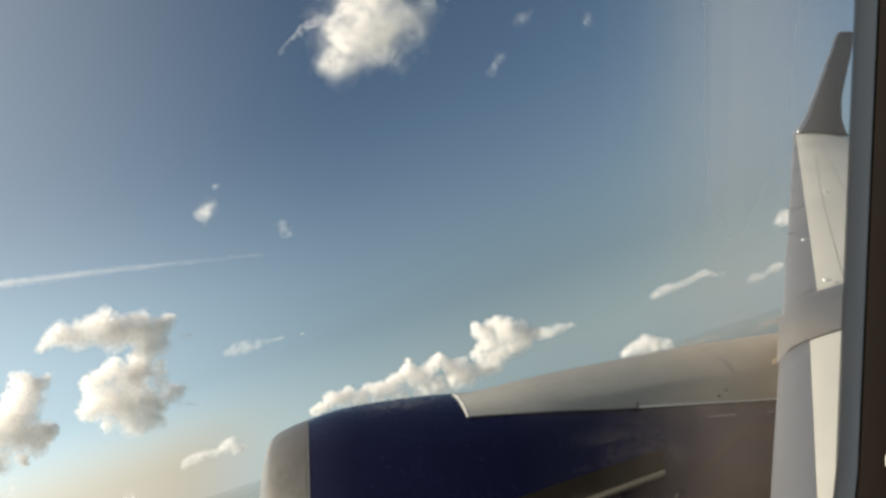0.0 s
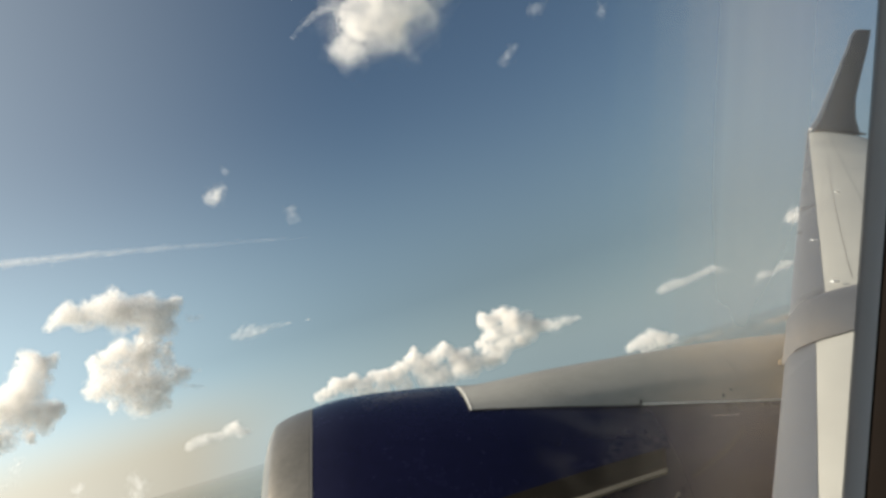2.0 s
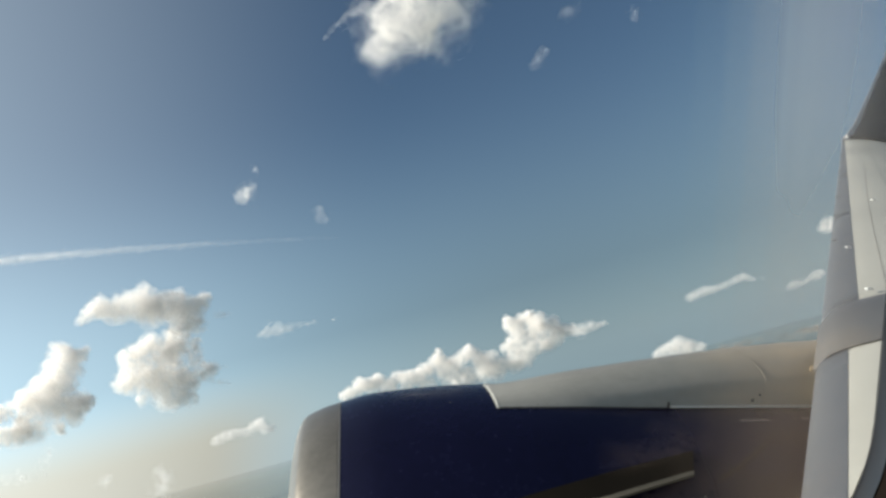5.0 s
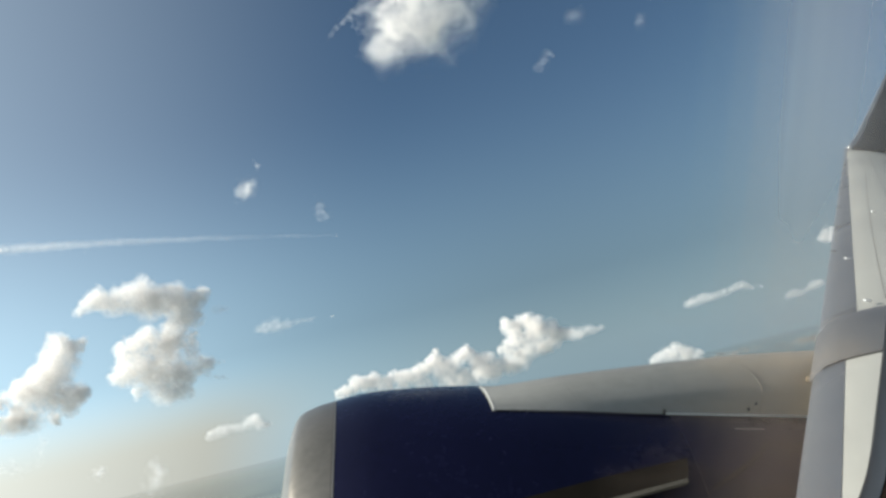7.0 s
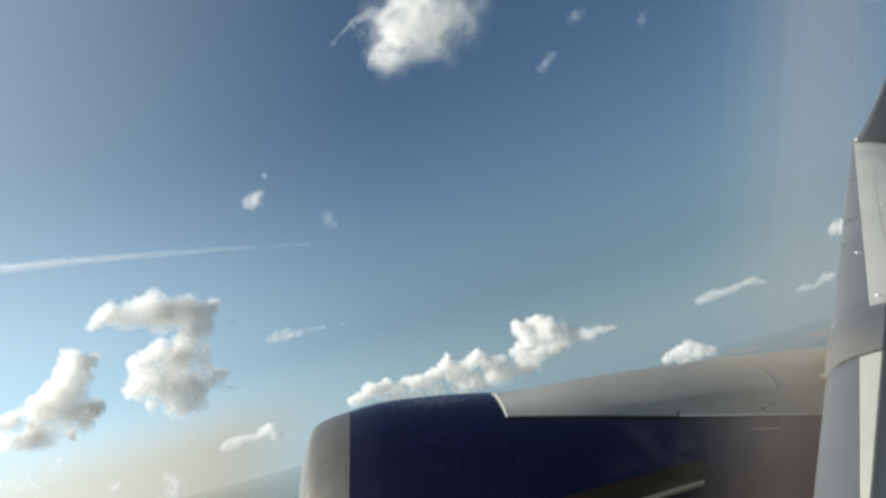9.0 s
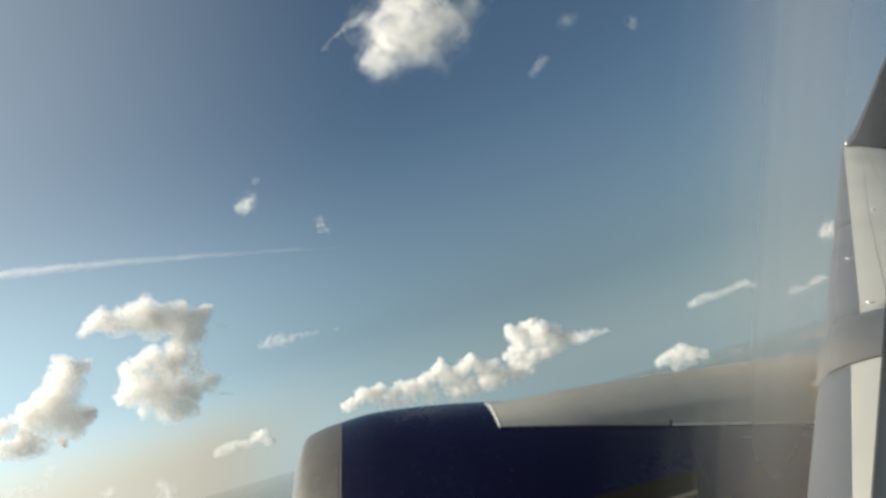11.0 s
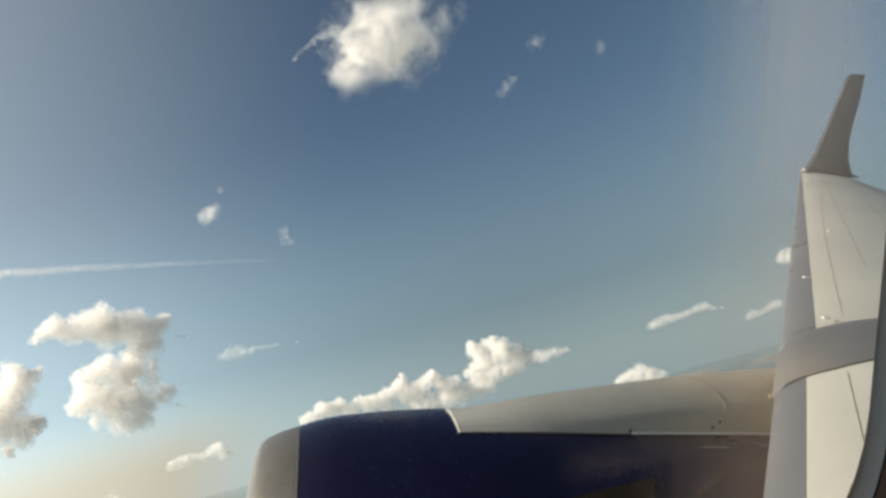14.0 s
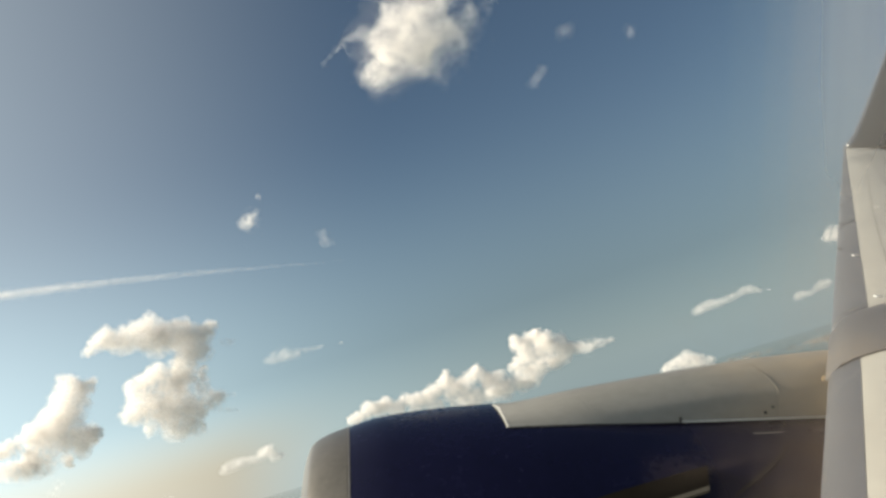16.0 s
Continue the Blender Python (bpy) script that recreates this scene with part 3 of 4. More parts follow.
def wing_patch(name, y0, y1, a, b, mat, lift=0.0, nu=14, ny=30, label="", under=True):
    """A stretch of skin between spanwise places, from offsets a(y) to b(y) aft of the leading edge, with its under side."""
    verts, cols = [], 0
    for i in range(ny + 1):
        y = y0 + (y1 - y0) * i / ny
        steps = [*range(nu), nu - 0.04, nu]
        line = [wing_point(y, a(y) + (b(y) - a(y)) * (k / nu) ** 1.6, True, lift) for k in reversed(steps)]
        if under:
            line += [wing_point(y, a(y) + (b(y) - a(y)) * (k / nu) ** 1.6, False, -lift) for k in steps[1 if a(y) == 0 else 0:]]
        else:
            line += [line[-1] - Vector((0, 0, 0.03)), line[0] - Vector((0, 0, 0.03))]
        verts += line
        cols = len(line)
    faces = grid_faces(ny + 1, cols, True)
    faces += [tuple(range(cols))[::-1], tuple(range(ny * cols, (ny + 1) * cols))]
    return mesh_object(name, verts, faces, mat, wing, label=label)


def slat_aft(y):
    return 0.235 if y < LEY else max(0.07, 0.325 - 0.0155 * (y - 5.9))


skin = wing_patch("skin", -1.0, TIPY, lambda y: slat_aft(y) * 0.9, lambda y: chord(y), SKIN, label="off-white upper wing skin", nu=70, ny=60)
slats = []
for y0, y1 in ((-0.9, 4.98), (5.84, 9.9), (9.93, 13.9), (13.93, 17.9), (17.93, 21.9)):
    slat = wing_patch("slat", y0, y1, lambda y: 0.0, slat_aft, SLAT, lift=0.003, nu=14, ny=14, label="blue-grey metal leading edge slat")
    slats.append((y0, y1, slat))


def overwing():
    """The pylon's fairing wrapped over the leading edge."""
    nx, cols, verts = 26, 15, []
    for i in range(nx + 1):
        s = i / nx
        x = 2.8 * s
        for j in range(cols):
            u = -1 + 2 * j / (cols - 1)
            wide = 0.42 + 0.16 * min(1.0, x / 0.45) ** 0.7 if u < 0 else 0.52
            y = LEY - 0.03 + u * wide * (1 - 0.25 * s)
            p = wing_point(y, max(0.0, x))
            h = 0.05 * (1 - s) ** 0.7 * (1 - abs(u) ** 3)
            verts.append(p + Vector((-0.02 * (1 - s), 0, h + 0.008)))
    return verts, grid_faces(nx + 1, cols)


v, f = overwing()
mesh_object("overwing_fairing", v, f, GREY, wing, label="grey pylon fairing with a paler tan nose on the leading edge")

def wing_seam(name, places, wide, mat, label=""):
    """A narrow ribbon on the upper skin along (y, offset aft) places."""
    pts = [wing_point(y, x, True, 0.0025) for y, x in places]
    verts = []
    for i, p in enumerate(pts):
        d = (pts[min(i + 1, len(pts) - 1)] - pts[max(i - 1, 0)]).normalized()
        side = d.cross(Vector((0, 0, 1))).normalized() * wide / 2
        verts += [p - side, p + side, p + side - Vector((0, 0, 0.008)), p - side - Vector((0, 0, 0.008))]
    return mesh_object(name, verts, grid_faces(len(pts), 4, True), mat, skin, smooth=False, label=label)


for xs, y0, y1 in ((1.0, 8.0, 21.0), (2.2, 2.0, 15.0), (3.6, 2.0, 12.0)):
    wing_seam("skin_seam", [(y0 + (y1 - y0) * k / 24, xs * (1 - 0.25 * k / 24)) for k in range(25)], 0.012, SEAM_LINE)
for y in (7.4, 13.1, 18.8):
    wing_seam("skin_seam", [(y + 0.02 * k, 0.45 + (chord(y) - 0.8) * k / 12) for k in range(13)], 0.010, SEAM_LINE)
wing_seam("skin_seam", [(6.1 + 9.4 * k / 24, 0.595 - 0.05 * math.sin(k / 24 * math.pi)) for k in range(25)], 0.005, FAINT)
wing_seam("skin_seam", [(2.6 + 2.1 * k / 12, 0.60 - 0.05 * k / 12) for k in range(13)], 0.006, FAINT)
wing_seam("flap_gap", [(1.5 + 19 * k / 24, 0.74 * chord(1.5 + 19 * k / 24)) for k in range(25)], 0.05, GAP, "dark gap ahead of the flaps")
for y, x, up in ((7.87, 0.23, 0.018), (5.98, 0.42, 0.05), (10.6, 0.62, 0.012)):
    bm = bmesh.new()
    p = wing_point(y, x, True, up)
    box(bm, p - Vector((0.03, 0.02, 0.006)), p + Vector((0.03, 0.02, 0.006)))
    part("marker_plate", bm, BRIGHT, wing, "small white marker plate")
for k in range(7):
    y = 8.6 + 1.55 * k
    p = wing_point(y, 0.05, True, 0.02)
    bm = bmesh.new()
    box(bm, p - Vector((0.012, 0.04, 0.01)), p + Vector((0.02, 0.04, 0.004)))
    part("leading_edge_clip", bm, GAP, next((o for a, b, o in slats if a < y < b), skin))

# winglet
def winglet():
    """Swept blade; stations give height, leading edge, trailing edge and lean outboard from the wing tip."""
    stations = [(0.0, -0.06, 1.94, 0.0), (0.12, 0.02, 1.88, 0.02), (0.27, 0.18, 1.83, 0.05), (0.55, 0.42, 1.77, 0.12), (1.2, 0.80, 1.85, 0.28), (1.95, 1.22, 2.13, 0.47), (2.65, 1.61, 2.41, 0.65),
                (3.2, 1.93, 2.64, 0.85), (3.36, 2.08, 2.70, 0.91), (3.42, 2.22, 2.72, 0.93)]
    cols, verts = 13, []
    base = wing_point(TIPY, 0)
    normal = Vector((0, -math.cos(radians(14)), math.sin(radians(14))))
    for up, fore, aft, out in stations:
        c = aft - fore
        for sign in (1, -1):
            for j in range(cols) if sign > 0 else range(cols - 2, 0, -1):
                u = (j / (cols - 1)) ** 1.5
                verts.append(base + Vector((fore + c * u, out, up)) + normal * sign * 0.11 * c * (math.sqrt(u) - u))
    row = 2 * cols - 2
    n = len(stations) - 1
    faces = grid_faces(n + 1, row, True) + [tuple(range(n * row, (n + 1) * row))]
    mats = [1 if (k % row) in (0, 1, 2, row - 1, row - 2) else 0 for k in range(n * row)] + [0]
    return verts, faces, mats


v, f, fm = winglet()
blade = mesh_object("winglet", v, f, [DARK, EDGE], wing, label="dark swept winglet with a grey leading edge", face_mats=fm)
tip = wing_point(TIPY, 0.1)
part("winglet_root_band", strip(tip + Vector((0.15, -0.05, 0.10)), wing_point(TIPY, 2.0, True, 0.06) + Vector((0, -0.05, 0)), 0.16, 0.05), GAP, blade)
bm = bmesh.new()
bmesh.ops.create_uvsphere(bm, u_segments=12, v_segments=8, radius=0.045)
bmesh.ops.translate(bm, verts=bm.verts, vec=tip + Vector((0.02, -0.05, 0.10)))
part("tip_light", bm, BRIGHT, blade, "small clear wing tip light", True)

# ---- cabin wall with the window ----
WY = 0.18
CX, CZ, HX, HZ = -0.05, 0.003, 0.183, 0.189


def ring_outline(hx, hz, rad, n=12):
    pts = []
    for cx, cz, a0 in ((hx - rad, hz - rad, 0), (-hx + rad, hz - rad, 90), (-hx + rad, -hz + rad, 180), (hx - rad, -hz + rad, 270)):
        for k in range(n + 1):
            a = radians(a0 + 90 * k / n)
            pts.append((cx + rad * math.cos(a), cz + rad * math.sin(a)))
    return pts


def ring(name, loops, mat, parent, label=""):
    """A frame lofted through outlines, each (half width, half height, corner radius, y)."""
    verts, cols = [], 0
    for hx, hz, rad, y in loops:
        o = ring_outline(hx, hz, rad)
        cols = len(o)
        verts += [(x, y, z) for x, z in o]
    return mesh_object(name, verts, grid_faces(len(loops), cols, True), mat, parent, label=label)


window = thing("window_1", (CX, 0, CZ), "cabin window with dark rubber seal and scratched acrylic pane", "window", kind="structure")
verts = [(x, WY, z) for x, z in ring_outline(HX + 0.004, HZ + 0.004, 0.078)]
faces = [(len(verts), (i + 1) % len(verts), i) for i in range(len(verts)) if i != 25]
pane = mesh_object("pane", verts + [(-HX - 0.004, WY, 0.0)], faces, PANE, window, smooth=False, label="clear acrylic pane, scuffed and painted with glare near its edge")
pane.visible_shadow = False
ring("pane_edge", [(HX - 0.0105, HZ - 0.0105, 0.0655, WY - 0.0025), (HX - 0.010, HZ - 0.010, 0.066, WY - 0.0035), (HX - 0.003, HZ - 0.003, 0.073, WY - 0.0035)], FROST, window, "pale blue-grey edge of the acrylic pane")

seal = ring("seal", [(HX, HZ, 0.076, WY + 0.01), (HX - 0.005, HZ - 0.005, 0.071, WY - 0.004), (HX + 0.004, HZ + 0.004, 0.078, WY - 0.008), (HX + 0.0065, HZ + 0.0065, 0.08, WY - 0.013), (HX + 0.010, HZ + 0.010, 0.08, WY - 0.013)],
            SEAL, window, "dark brown rubber seal")
bm = bmesh.new()
box(bm, (HX + 0.0005, WY - 0.0095, -0.1075 - CZ), (HX + 0.0016, WY - 0.0070, -0.1045 - CZ))
part("scuff_mark", bm, BRIGHT, seal, "small white scuff on the seal")
wall = thing("wall_cabin", (CX, 0, CZ), "cream plastic cabin side wall panel round the window", "wall", kind="structure")
ring("side_panel", [(HX + 0.0085, HZ + 0.0085, 0.08, WY + 0.02), (HX + 0.0085, HZ + 0.0085, 0.08, WY - 0.015), (HX + 0.012, HZ + 0.012, 0.083, WY - 0.021), (HX + 0.05, HZ + 0.05, 0.10, WY - 0.055), (HX + 0.10, HZ + 0.10, 0.12, WY - 0.08), (HX + 0.13, HZ + 0.13, 0.13, WY - 0.088),
                    (0.52, 0.52, 0.13, WY - 0.095), (0.54, 0.54, 0.13, WY - 0.13)], PANEL, wall)
ring("outer_skin", [(HX + 0.0005, HZ + 0.0005, 0.0765, WY + 0.0095), (HX + 0.006, HZ + 0.006, 0.08, WY + 0.004), (HX + 0.02, HZ + 0.02, 0.09, WY + 0.03), (0.40, 0.42, 0.13, WY + 0.03), (0.41, 0.43, 0.13, WY - 0.03)], WHITE, wall)


def barrel(name, rad, hole, mat, label):
    """The fuselage round the cabin, open only where the window panel sits."""
    xs = [-4.0, -2.0, -hole, 0.0, hole, 2.0, 4.0, 7.0, 10.0, 13.0]
    seg, span = 96, math.asin(hole / rad)
    turns = [-span + 2 * span * k / 6 for k in range(7)] + [span + (2 * math.pi - 2 * span) * k / seg for k in range(1, seg)]
    verts = [(x, -1.775 + rad * math.cos(a), rad * math.sin(a)) for x in xs for a in turns]
    cols = len(turns)
    faces = [f for k, f in enumerate(grid_faces(len(xs), cols, True)) if not (2 <= k // cols <= 3 and k % cols < 6)]
    faces += [tuple(range(cols))[::-1], tuple(range((len(xs) - 1) * cols, len(xs) * cols))]
    return mesh_object(name, verts, faces, mat, wall, label=label)


barrel("fuselage_skin", 1.98, 0.39, WHITE, "white painted fuselage skin round the cabin")
barrel("cabin_lining", 1.86, 0.50, PANEL, "dim cream cabin lining")

# ---- clouds ----
def direction(az, el):
    a, e = radians(az), radians(el)
    return np.array((math.sin(a) * math.cos(e), math.cos(a) * math.cos(e), math.sin(e)))


def cloud(name, lobes, far, seed, label, thick=1.0):
    """A cumulus: heaped balls of droplets with smaller heads budding from them, stirred by the air."""
    rng = np.random.default_rng(seed)
    centre = direction(*lobes[0][:2]) * far
    mean = math.radians(sum(s for _, _, s in lobes) / len(lobes)) * far
    bit, clumps = min(0.0008 * far, 0.07 * mean), []
    heap = list(lobes)
    for one, two in zip(lobes, lobes[1:]):
        if math.hypot(two[0] - one[0], two[1] - one[1]) < 1.7 * (one[2] + two[2]):
            heap.append(tuple((p + q) / 2 for p, q in zip(one, two)))
    for az, el, size in heap:
        big = math.radians(size) * far
        mid = direction(az, el) * (far + rng.normal() * 0.4 * big) - centre
        balls = [(mid, big, 0.9)]
        for _ in range(9):
            d = rng.normal(size=3)
            d /= np.linalg.norm(d)
            d[2] = abs(d[2]) if d[2] < -0.35 else d[2]
            balls.append((mid + d * big * rng.uniform(0.65, 0.95), big * rng.uniform(0.24, 0.46), 0.4))
        for at, r, share in balls:
            n = int(0.62 * thick * share * math.pi * r ** 2 / (0.3 * bit ** 2)) + 1
            d = rng.normal(size=(n, 3))
            d /= np.linalg.norm(d, axis=1)[:, None]
            clumps.append(at + d * r * (rng.uniform(0, 1, n)[:, None] ** 0.45 + rng.normal(scale=0.07, size=(n, 1))))
    pts = np.concatenate(clumps)
    for i, p in enumerate(pts):
        q = Vector(p) / mean + Vector((seed * 5.1, 0, 0))
        pts[i] += (np.array(noise.noise_vector(q * 1.6)) * 0.18 + np.array(noise.noise_vector(q * 3.6)) * 0.09) * mean
    pts += rng.normal(scale=0.04 * mean, size=pts.shape)
    ob = new(name)
    ob.location = Vector(centre)
    tagged(flakes("droplets", pts, bit, rng, ob), kind="stuff")
    return tagged(ob, label, "cloud", "clouds in the sky")


def flakes(name, pts, bit, rng, parent=None):
    """A mist of tiny scraps, turned every way."""
    n = len(pts)
    a = rng.normal(size=(n, 3))
    a /= np.linalg.norm(a, axis=1)[:, None]
    b = np.cross(a, rng.normal(size=(n, 3)))
    b /= np.linalg.norm(b, axis=1)[:, None]
    s = bit * rng.uniform(0.35, 0.75, n)[:, None]
    v = np.stack([pts - s * a, pts + s * b, pts + s * a, pts - s * b], 1).reshape(-1, 3)
    me = bpy.data.meshes.new(name)
    me.vertices.add(4 * n)
    me.vertices.foreach_set("co", v.ravel())
    me.loops.add(4 * n)
    me.loops.foreach_set("vertex_index", np.arange(4 * n))
    me.polygons.add(n)
    me.polygons.foreach_set("loop_start", np.arange(n) * 4)
    me.materials.append(VAPOUR)
    me.update(calc_edges=True)
    ob = new(name, me)
    if parent:
        ob.parent = parent
    return ob


def wisp(lobes, far, thick, seed, label, name="cloud", category="cloud", rag=0.5):
    """A thin cloud with no firm skin: droplets thinning out from its lobes, drawn into rags."""
    rng = np.random.default_rng(seed)
    centre = direction(*lobes[0][:2]) * far
    bit = 0.0005 * far
    parts = []
    chain = [lobes[0]]
    for one, two in zip(lobes, lobes[1:]):
        if math.hypot(two[0] - one[0], two[1] - one[1]) < 4 * (one[2] + two[2]):
            for k in (0.33, 0.67):
                chain.append((one[0] + (two[0] - one[0]) * k, one[1] + (two[1] - one[1]) * k + rng.normal() * 0.15 * one[2], (one[2] + (two[2] - one[2]) * k) * rng.uniform(0.8, 1.05)))
        chain.append(two)
    thick = thick * (len(lobes) + 1) / (len(chain) + 1)
    for az, el, size in chain:
        big = math.radians(size) * far
        n = int(min(50000, thick * math.pi * big ** 2 / (0.6 * bit ** 2)))
        d = rng.normal(size=(n, 3)) * big * 0.58
        parts.append(direction(az, el) * far - centre + d)
    pts = np.concatenate(parts)
    mean = math.radians(sum(s for _, _, s in lobes) / len(lobes)) * far
    keep = np.ones(len(pts), bool)
    for i, p in enumerate(pts):
        q = Vector(p) / mean + Vector((seed * 5.1, 0, 0))
        keep[i] = noise.fractal(q * 0.9, 0.8, 2.2, 4) + rng.uniform(-0.25, 0.25) > -0.45 + rag * 0.5
        pts[i] += np.array(noise.noise_vector(q * 0.7)) * mean * (0.15 + 0.6 * rag)
    ob = flakes(name, pts[keep], bit, rng)
    ob.location = Vector(centre)
    return tagged(ob, label, category, "clouds in the sky" if name == "cloud" else "", "stuff")


# lobes: azimuth from +y, elevation, angular radius, in degrees as seen from the cabin
LID = [(-25.31, 10.61, 0.33), (-24.52, 10.98, 0.61), (-23.91, 11.28, 0.73), (-23.12, 10.59, 0.82), (-22.12, 10.88, 1.06), (-21.12, 11.10, 1.10), (-20.97, 10.01, 0.98), (-19.92, 10.38, 1.14), (-18.99, 10.16, 1.22),
     (-18.35, 9.47, 1.06), (-17.40, 10.15, 0.69), (-16.83, 10.34, 0.37), (-17.86, 8.65, 0.65), (-19.12, 8.67, 0.90), (-19.68, 7.87, 0.90), (-20.02, 7.02, 0.82), (-18.35, 7.50, 0.49), (-18.61, 6.33, 0.61)]
BODY = [(-21.16, 8.16, 0.78), (-21.81, 7.60, 0.82), (-23.09, 7.56, 0.53), (-22.97, 6.70, 0.61), (-23.69, 5.66, 0.53), (-22.73, 5.65, 0.90), (-21.72, 6.38, 1.10), (-21.46, 4.91, 1.02), (-20.13, 5.76, 1.14),
     (-19.83, 4.47, 0.98), (-18.90, 5.02, 0.73), (-22.47, 4.39, 0.45), (-20.56, 3.78, 0.65), (-18.25, 5.45, 0.75), (-17.5, 5.35, 0.45), (-21.1, 3.95, 0.75), (-19.4, 3.8, 0.65), (-20.6, 7.35, 0.8), (-20.35, 6.55, 0.9)]
cloud("cloud", LID + BODY, 2200, 1, "tall white cumulus cloud with a flat upper lid", 0.8)
wisp([(-18.08, 5.33, 0.24), (-17.56, 5.36, 0.20), (-17.00, 5.37, 0.16), (-16.53, 5.33, 0.08)],
     2200, 0.8, 23, "thin grey streamer off a cumulus cloud", rag=0.2)
wisp([(-18.18, 4.87, 0.29), (-17.58, 4.58, 0.20), (-17.00, 4.31, 0.16), (-16.42, 4.06, 0.08)],
     2200, 0.9, 24, "thin grey streamer below a cumulus cloud", rag=0.2)
wisp([(-16.48, 9.05, 0.24), (-16.01, 8.98, 0.24), (-15.68, 8.98, 0.16)],
     2200, 0.5, 25, "faint puff beside a cumulus lid", rag=0.3)
cloud("cloud", [(-26.92, 8.65, 0.86), (-26.14, 8.08, 0.78), (-25.30, 8.58, 0.33), (-27.58, 7.86, 0.65), (-26.77, 7.16, 1.10), (-28.26, 6.89, 0.73), (-27.38, 6.09, 1.18), (-29.03, 6.34, 0.78), (-29.76, 5.97, 0.65),
     (-28.53, 5.34, 0.98), (-26.88, 5.01, 1.06), (-26.08, 5.17, 0.73), (-25.59, 5.16, 0.33), (-30.63, 5.64, 0.61), (-31.30, 5.46, 0.49), (-31.95, 5.38, 0.53), (-29.64, 4.75, 0.73), (-30.03, 4.34, 0.41),
     (-27.75, 4.00, 0.45), (-27.56, 3.57, 0.24), (-32.67, 5.36, 0.57), (-28.9, 4.05, 0.8), (-30.2, 3.95, 0.7), (-31.2, 4.25, 0.7), (-26.7, 4.3, 0.6), (-32.0, 4.6, 0.6)],
      2900, 2, "sloping white cumulus cloud lit by the low sun")
wisp([(-28.49, 2.71, 0.37), (-28.92, 1.95, 0.33), (-28.84, 1.27, 0.20), (-30.80, 1.65, 0.41), (-29.90, 1.23, 0.33), (-31.75, 1.62, 0.41), (-32.48, 1.96, 0.37)],
     3600, 0.45, 3, "small pale scraps of cloud sunk in haze")
cloud("cloud", [(-18.39, 0.44, 0.33), (-17.57, 0.60, 0.45), (-16.79, 0.54, 0.33), (-16.21, 0.45, 0.29), (-15.51, 0.73, 0.45), (-15.09, 0.94, 0.33), (-14.95, 0.37, 0.41), (-14.40, 0.29, 0.29)],
      3400, 4, "small pale cumulus at the end of a cloud bank", 0.5)
cloud("cloud", [(-9.04, 1.12, 0.41), (-8.25, 1.23, 0.53), (-7.60, 1.72, 0.53), (-6.87, 1.26, 0.65), (-6.30, 1.78, 0.41), (-5.76, 0.95, 0.61), (-4.93, 1.44, 0.45), (-4.12, 1.12, 0.65), (-3.26, 1.09, 0.73),
     (-2.26, 1.57, 0.53), (-1.75, 2.12, 0.41), (-1.49, 2.56, 0.24), (-1.34, 0.97, 0.86), (-0.53, 1.38, 0.65), (0.45, 1.75, 0.57), (0.79, 2.17, 0.33), (1.29, 1.07, 0.69), (2.14, 1.00, 0.61),
     (0.54, 0.00, 0.82), (-1.23, -0.13, 0.73), (2.25, -0.06, 0.73), (-2.88, 0.13, 0.73), (3.57, -0.01, 0.57), (4.68, 0.10, 0.49), (1.43, 0.09, 0.69), (2.57, 0.28, 0.61), (3.61, 0.41, 0.61),
     (-0.23, 0.31, 0.78), (-4.54, 0.39, 0.61), (-6.23, 0.49, 0.49), (4.38, 0.53, 0.53)],
      3300, 5, "long row of warm white cumulus above the haze")
cloud("cloud", [(4.25, 2.81, 0.73), (3.95, 3.42, 0.33), (4.09, 1.73, 0.65), (5.09, 3.00, 0.57), (5.74, 3.28, 0.41), (5.89, 2.50, 0.73), (6.46, 2.94, 0.41), (6.56, 1.87, 0.73), (4.94, 1.66, 0.82),
     (7.30, 2.34, 0.49), (7.25, 1.49, 0.61), (7.90, 1.52, 0.53), (8.49, 1.35, 0.45), (5.09, 0.75, 0.65), (3.84, 0.90, 0.57), (6.42, 0.88, 0.57), (3.35, 1.43, 0.45), (5.78, 0.89, 0.61),
     (7.23, 0.99, 0.49)],
      3200, 6, "bulging white cumulus tower")
wisp([(8.70, 1.33, 0.41), (9.32, 1.27, 0.33), (9.87, 1.28, 0.29), (10.46, 1.27, 0.20), (10.94, 1.22, 0.12)],
     3150, 2.2, 22, "grey drawn-out tail of a cumulus tower", rag=0.2)
cloud("cloud", [(16.96, 1.33, 0.33), (17.52, 1.44, 0.41), (18.22, 1.52, 0.41), (18.77, 1.42, 0.29), (19.39, 1.52, 0.33), (19.98, 1.54, 0.24), (20.46, 1.71, 0.29), (20.94, 1.68, 0.33), (21.44, 1.35, 0.16),
     (21.99, 1.30, 0.12)],
      3000, 7, "small flat cumulus with a lit side", 0.30)
cloud("cloud", [(26.61, 3.31, 0.41), (27.17, 3.51, 0.57), (27.53, 3.14, 0.65), (28.06, 3.26, 0.53), (28.43, 2.74, 0.37)],
      2900, 8, "small rounded cumulus lit warm white", 0.36)
cloud("cloud", [(23.40, 0.20, 0.24), (23.86, 0.29, 0.33), (24.38, 0.20, 0.20), (24.89, 0.44, 0.24), (25.30, 0.50, 0.37), (25.70, 0.53, 0.24)],
      3100, 9, "small broken cumulus low in the haze", 0.26)
wisp([(-13.77, 6.98, 0.24), (-12.99, 7.11, 0.45), (-12.27, 7.00, 0.37), (-11.34, 7.01, 0.24), (-9.86, 6.96, 0.16), (-8.40, 6.82, 0.12)],
     2300, 1.1, 10, "thin drawn-out wisp of cloud")
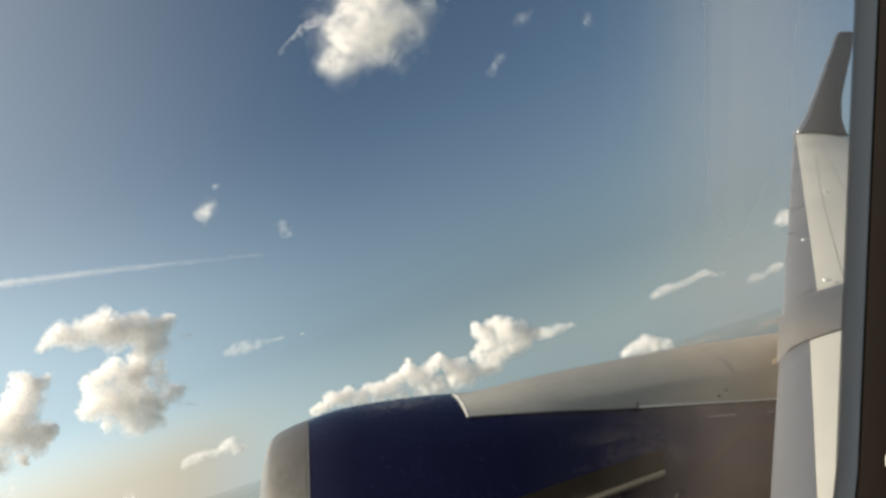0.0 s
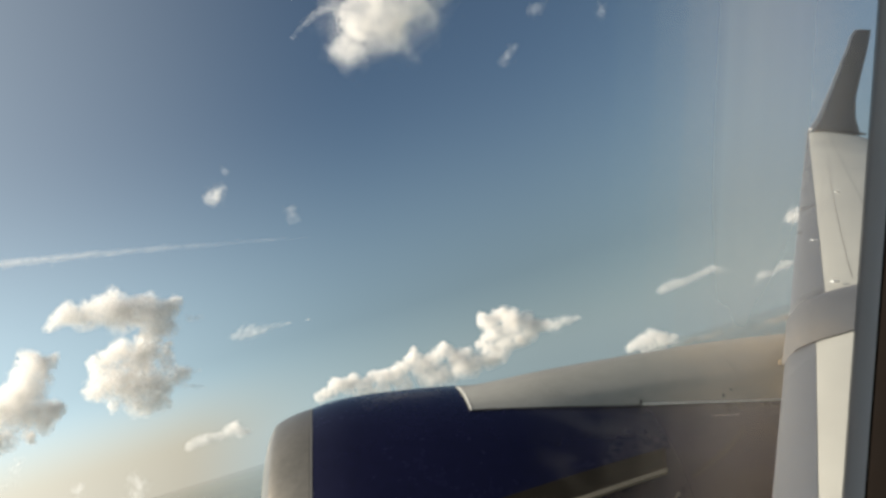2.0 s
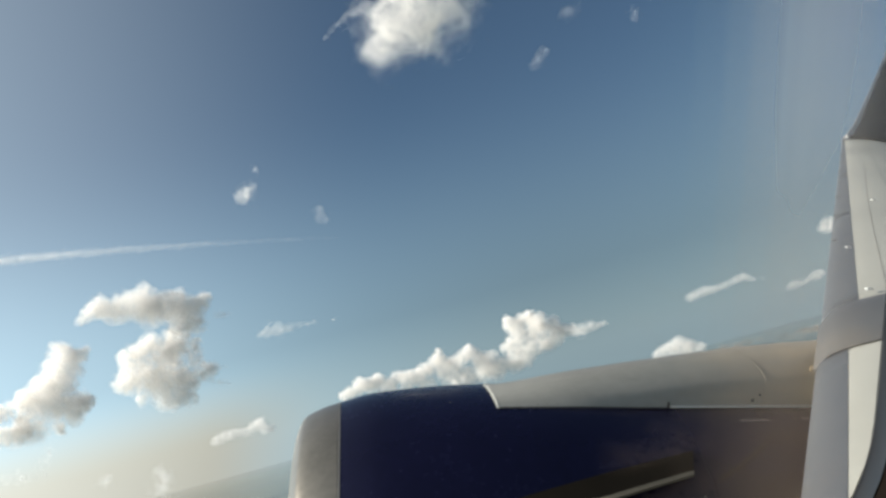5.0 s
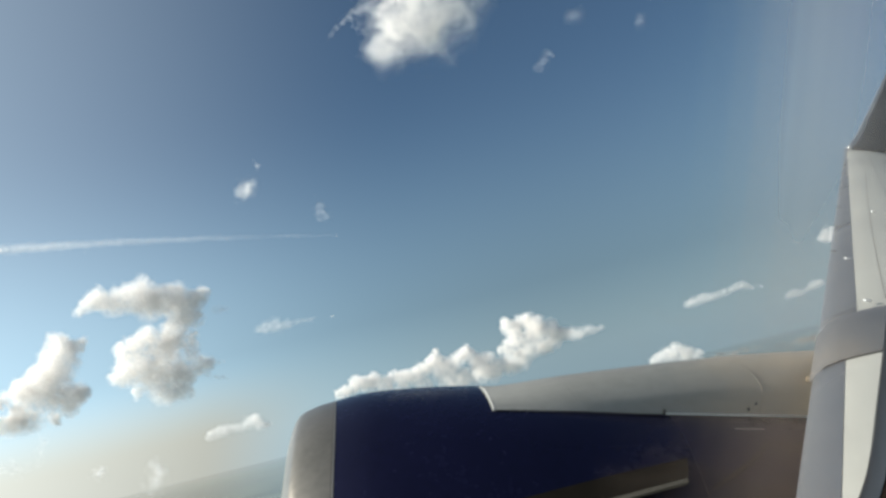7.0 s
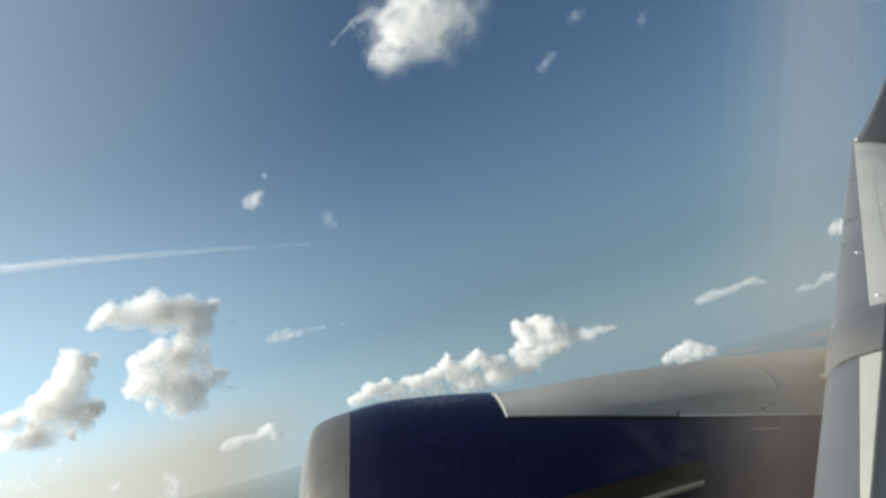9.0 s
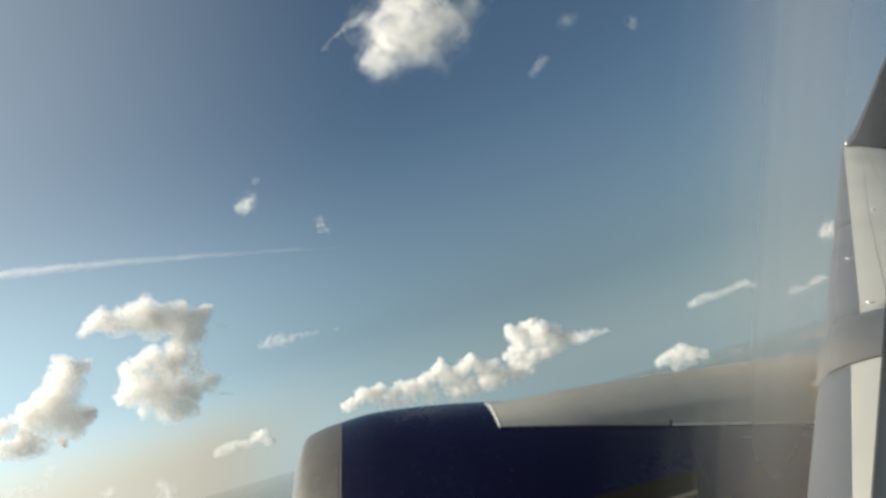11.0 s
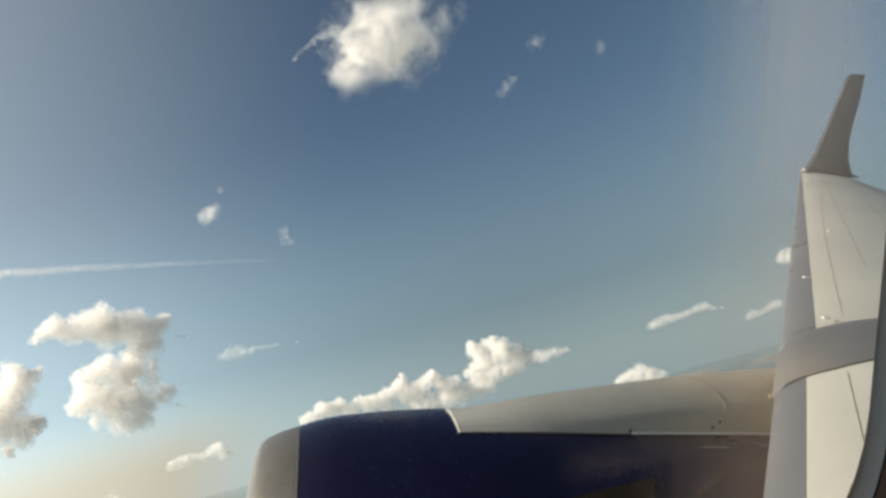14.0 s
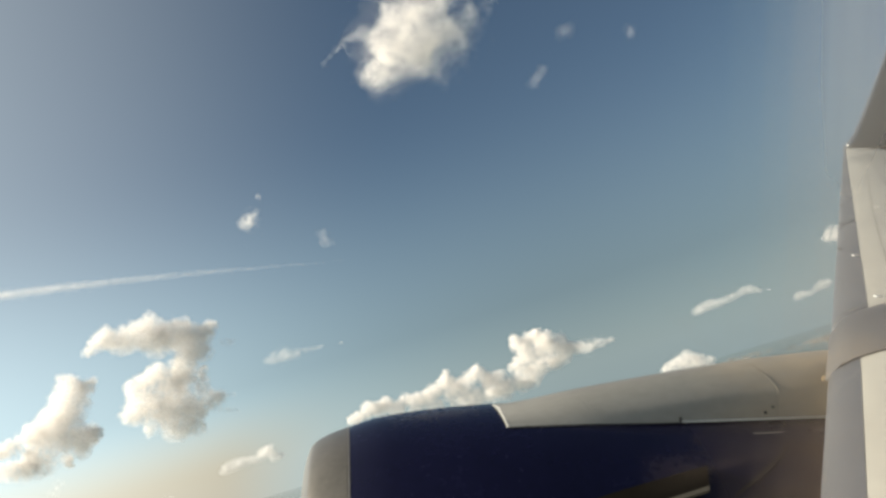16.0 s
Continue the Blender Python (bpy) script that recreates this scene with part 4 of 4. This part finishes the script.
wisp([(-12.54, 17.10, 0.57), (-13.09, 16.93, 0.33), (-12.08, 17.55, 0.33)],
     2000, 1.1, 11, "small ragged scrap of white cloud")
wisp([(-11.48, 18.71, 0.24)],
     2000, 0.5, 12, "tiny faint scrap of cloud")
wisp([(-7.51, 15.05, 0.29), (-7.59, 14.29, 0.37), (-7.11, 14.09, 0.20)],
     2000, 0.4, 13, "faint scrap of dissolving cloud")
wisp([(-0.65, 25.12, 0.73), (0.86, 24.73, 1.02), (0.93, 26.34, 1.55), (2.68, 25.27, 1.31), (4.61, 24.73, 1.06), (3.41, 26.69, 1.84), (5.99, 25.97, 1.63), (7.25, 26.20, 1.14), (1.94, 27.88, 1.63),
     (4.93, 28.27, 1.84), (6.68, 29.14, 0.90), (-0.12, 27.40, 0.90), (5.07, 23.36, 0.57), (0.18, 24.09, 0.49), (8.64, 26.77, 0.82), (9.89, 26.98, 0.57)],
     1500, 1.6, 14, "large soft white cloud with ragged lower edge")
wisp([(-3.87, 26.68, 0.16), (-3.10, 27.18, 0.20), (-2.16, 27.61, 0.24), (-1.27, 27.88, 0.29), (-0.30, 27.97, 0.37)],
     1500, 0.6, 15, "thin curved tail of ragged cloud")
wisp([(11.44, 20.72, 0.33), (12.01, 21.07, 0.33), (12.60, 21.45, 0.29)],
     1700, 0.3, 16, "faint grey wisp of cloud")
wisp([(14.72, 23.29, 0.37), (15.45, 23.43, 0.41)],
     1700, 0.25, 17, "faint grey wisp of high cloud")
wisp([(19.44, 21.26, 0.29), (19.71, 21.76, 0.33)],
     1700, 0.25, 19, "faint upright wisp of high cloud")
cloud("cloud", [(13.6, -2.0, 0.4), (14.4, -1.75, 0.5), (15.3, -1.6, 0.6), (16.0, -1.9, 0.5), (16.7, -2.2, 0.4), (14.9, -2.4, 0.7)],
      2600, 18, "small rounded warm white cloud close to the horizon", 0.7)
wisp([(-25.67, -0.2, 0.34), (-25.31, -0.09, 0.21)],
     2000, 0.8, 20, "torn fragment of bright cumulus", rag=0.25)
wisp([(-22.36, -0.52, 0.38), (-21.79, -1.0, 0.38), (-22.41, -1.72, 0.63)],
     2000, 0.8, 21, "torn bright cumulus fragment with three heads", rag=0.25)


# ---- contrail: droplets along a line, thinning towards its end ----
def contrail(keys, far):
    rng = np.random.default_rng(77)
    n, bit = 13000, 0.0005 * far
    s = rng.beta(1.0, 2.9, n) * (len(keys) - 1)
    k = np.minimum(s.astype(int), len(keys) - 2)
    tab = np.array(keys)
    row = tab[k] + (tab[k + 1] - tab[k]) * (s - k)[:, None]
    mid = np.array([direction(az, el) for az, el in row[:, :2]]) * far
    width = np.radians(row[:, 2]) * far * 0.46
    swell = np.array([1 + 0.35 * noise.noise(Vector((q * 9, 2, 5))) for q in s])
    pts = mid + rng.normal(size=(n, 3)) * (width * swell)[:, None]
    return tagged(flakes("contrail", pts, bit, rng), "thin white condensation trail fading out across the sky", "contrail")


contrail([(-32.44, 15.45, 0.34), (-30.18, 15.37, 0.34), (-26.07, 15.19, 0.31), (-21.31, 14.80, 0.26), (-16.26, 14.20, 0.20), (-10.59, 13.32, 0.14), (-5.59, 12.40, 0.09)], 3000)
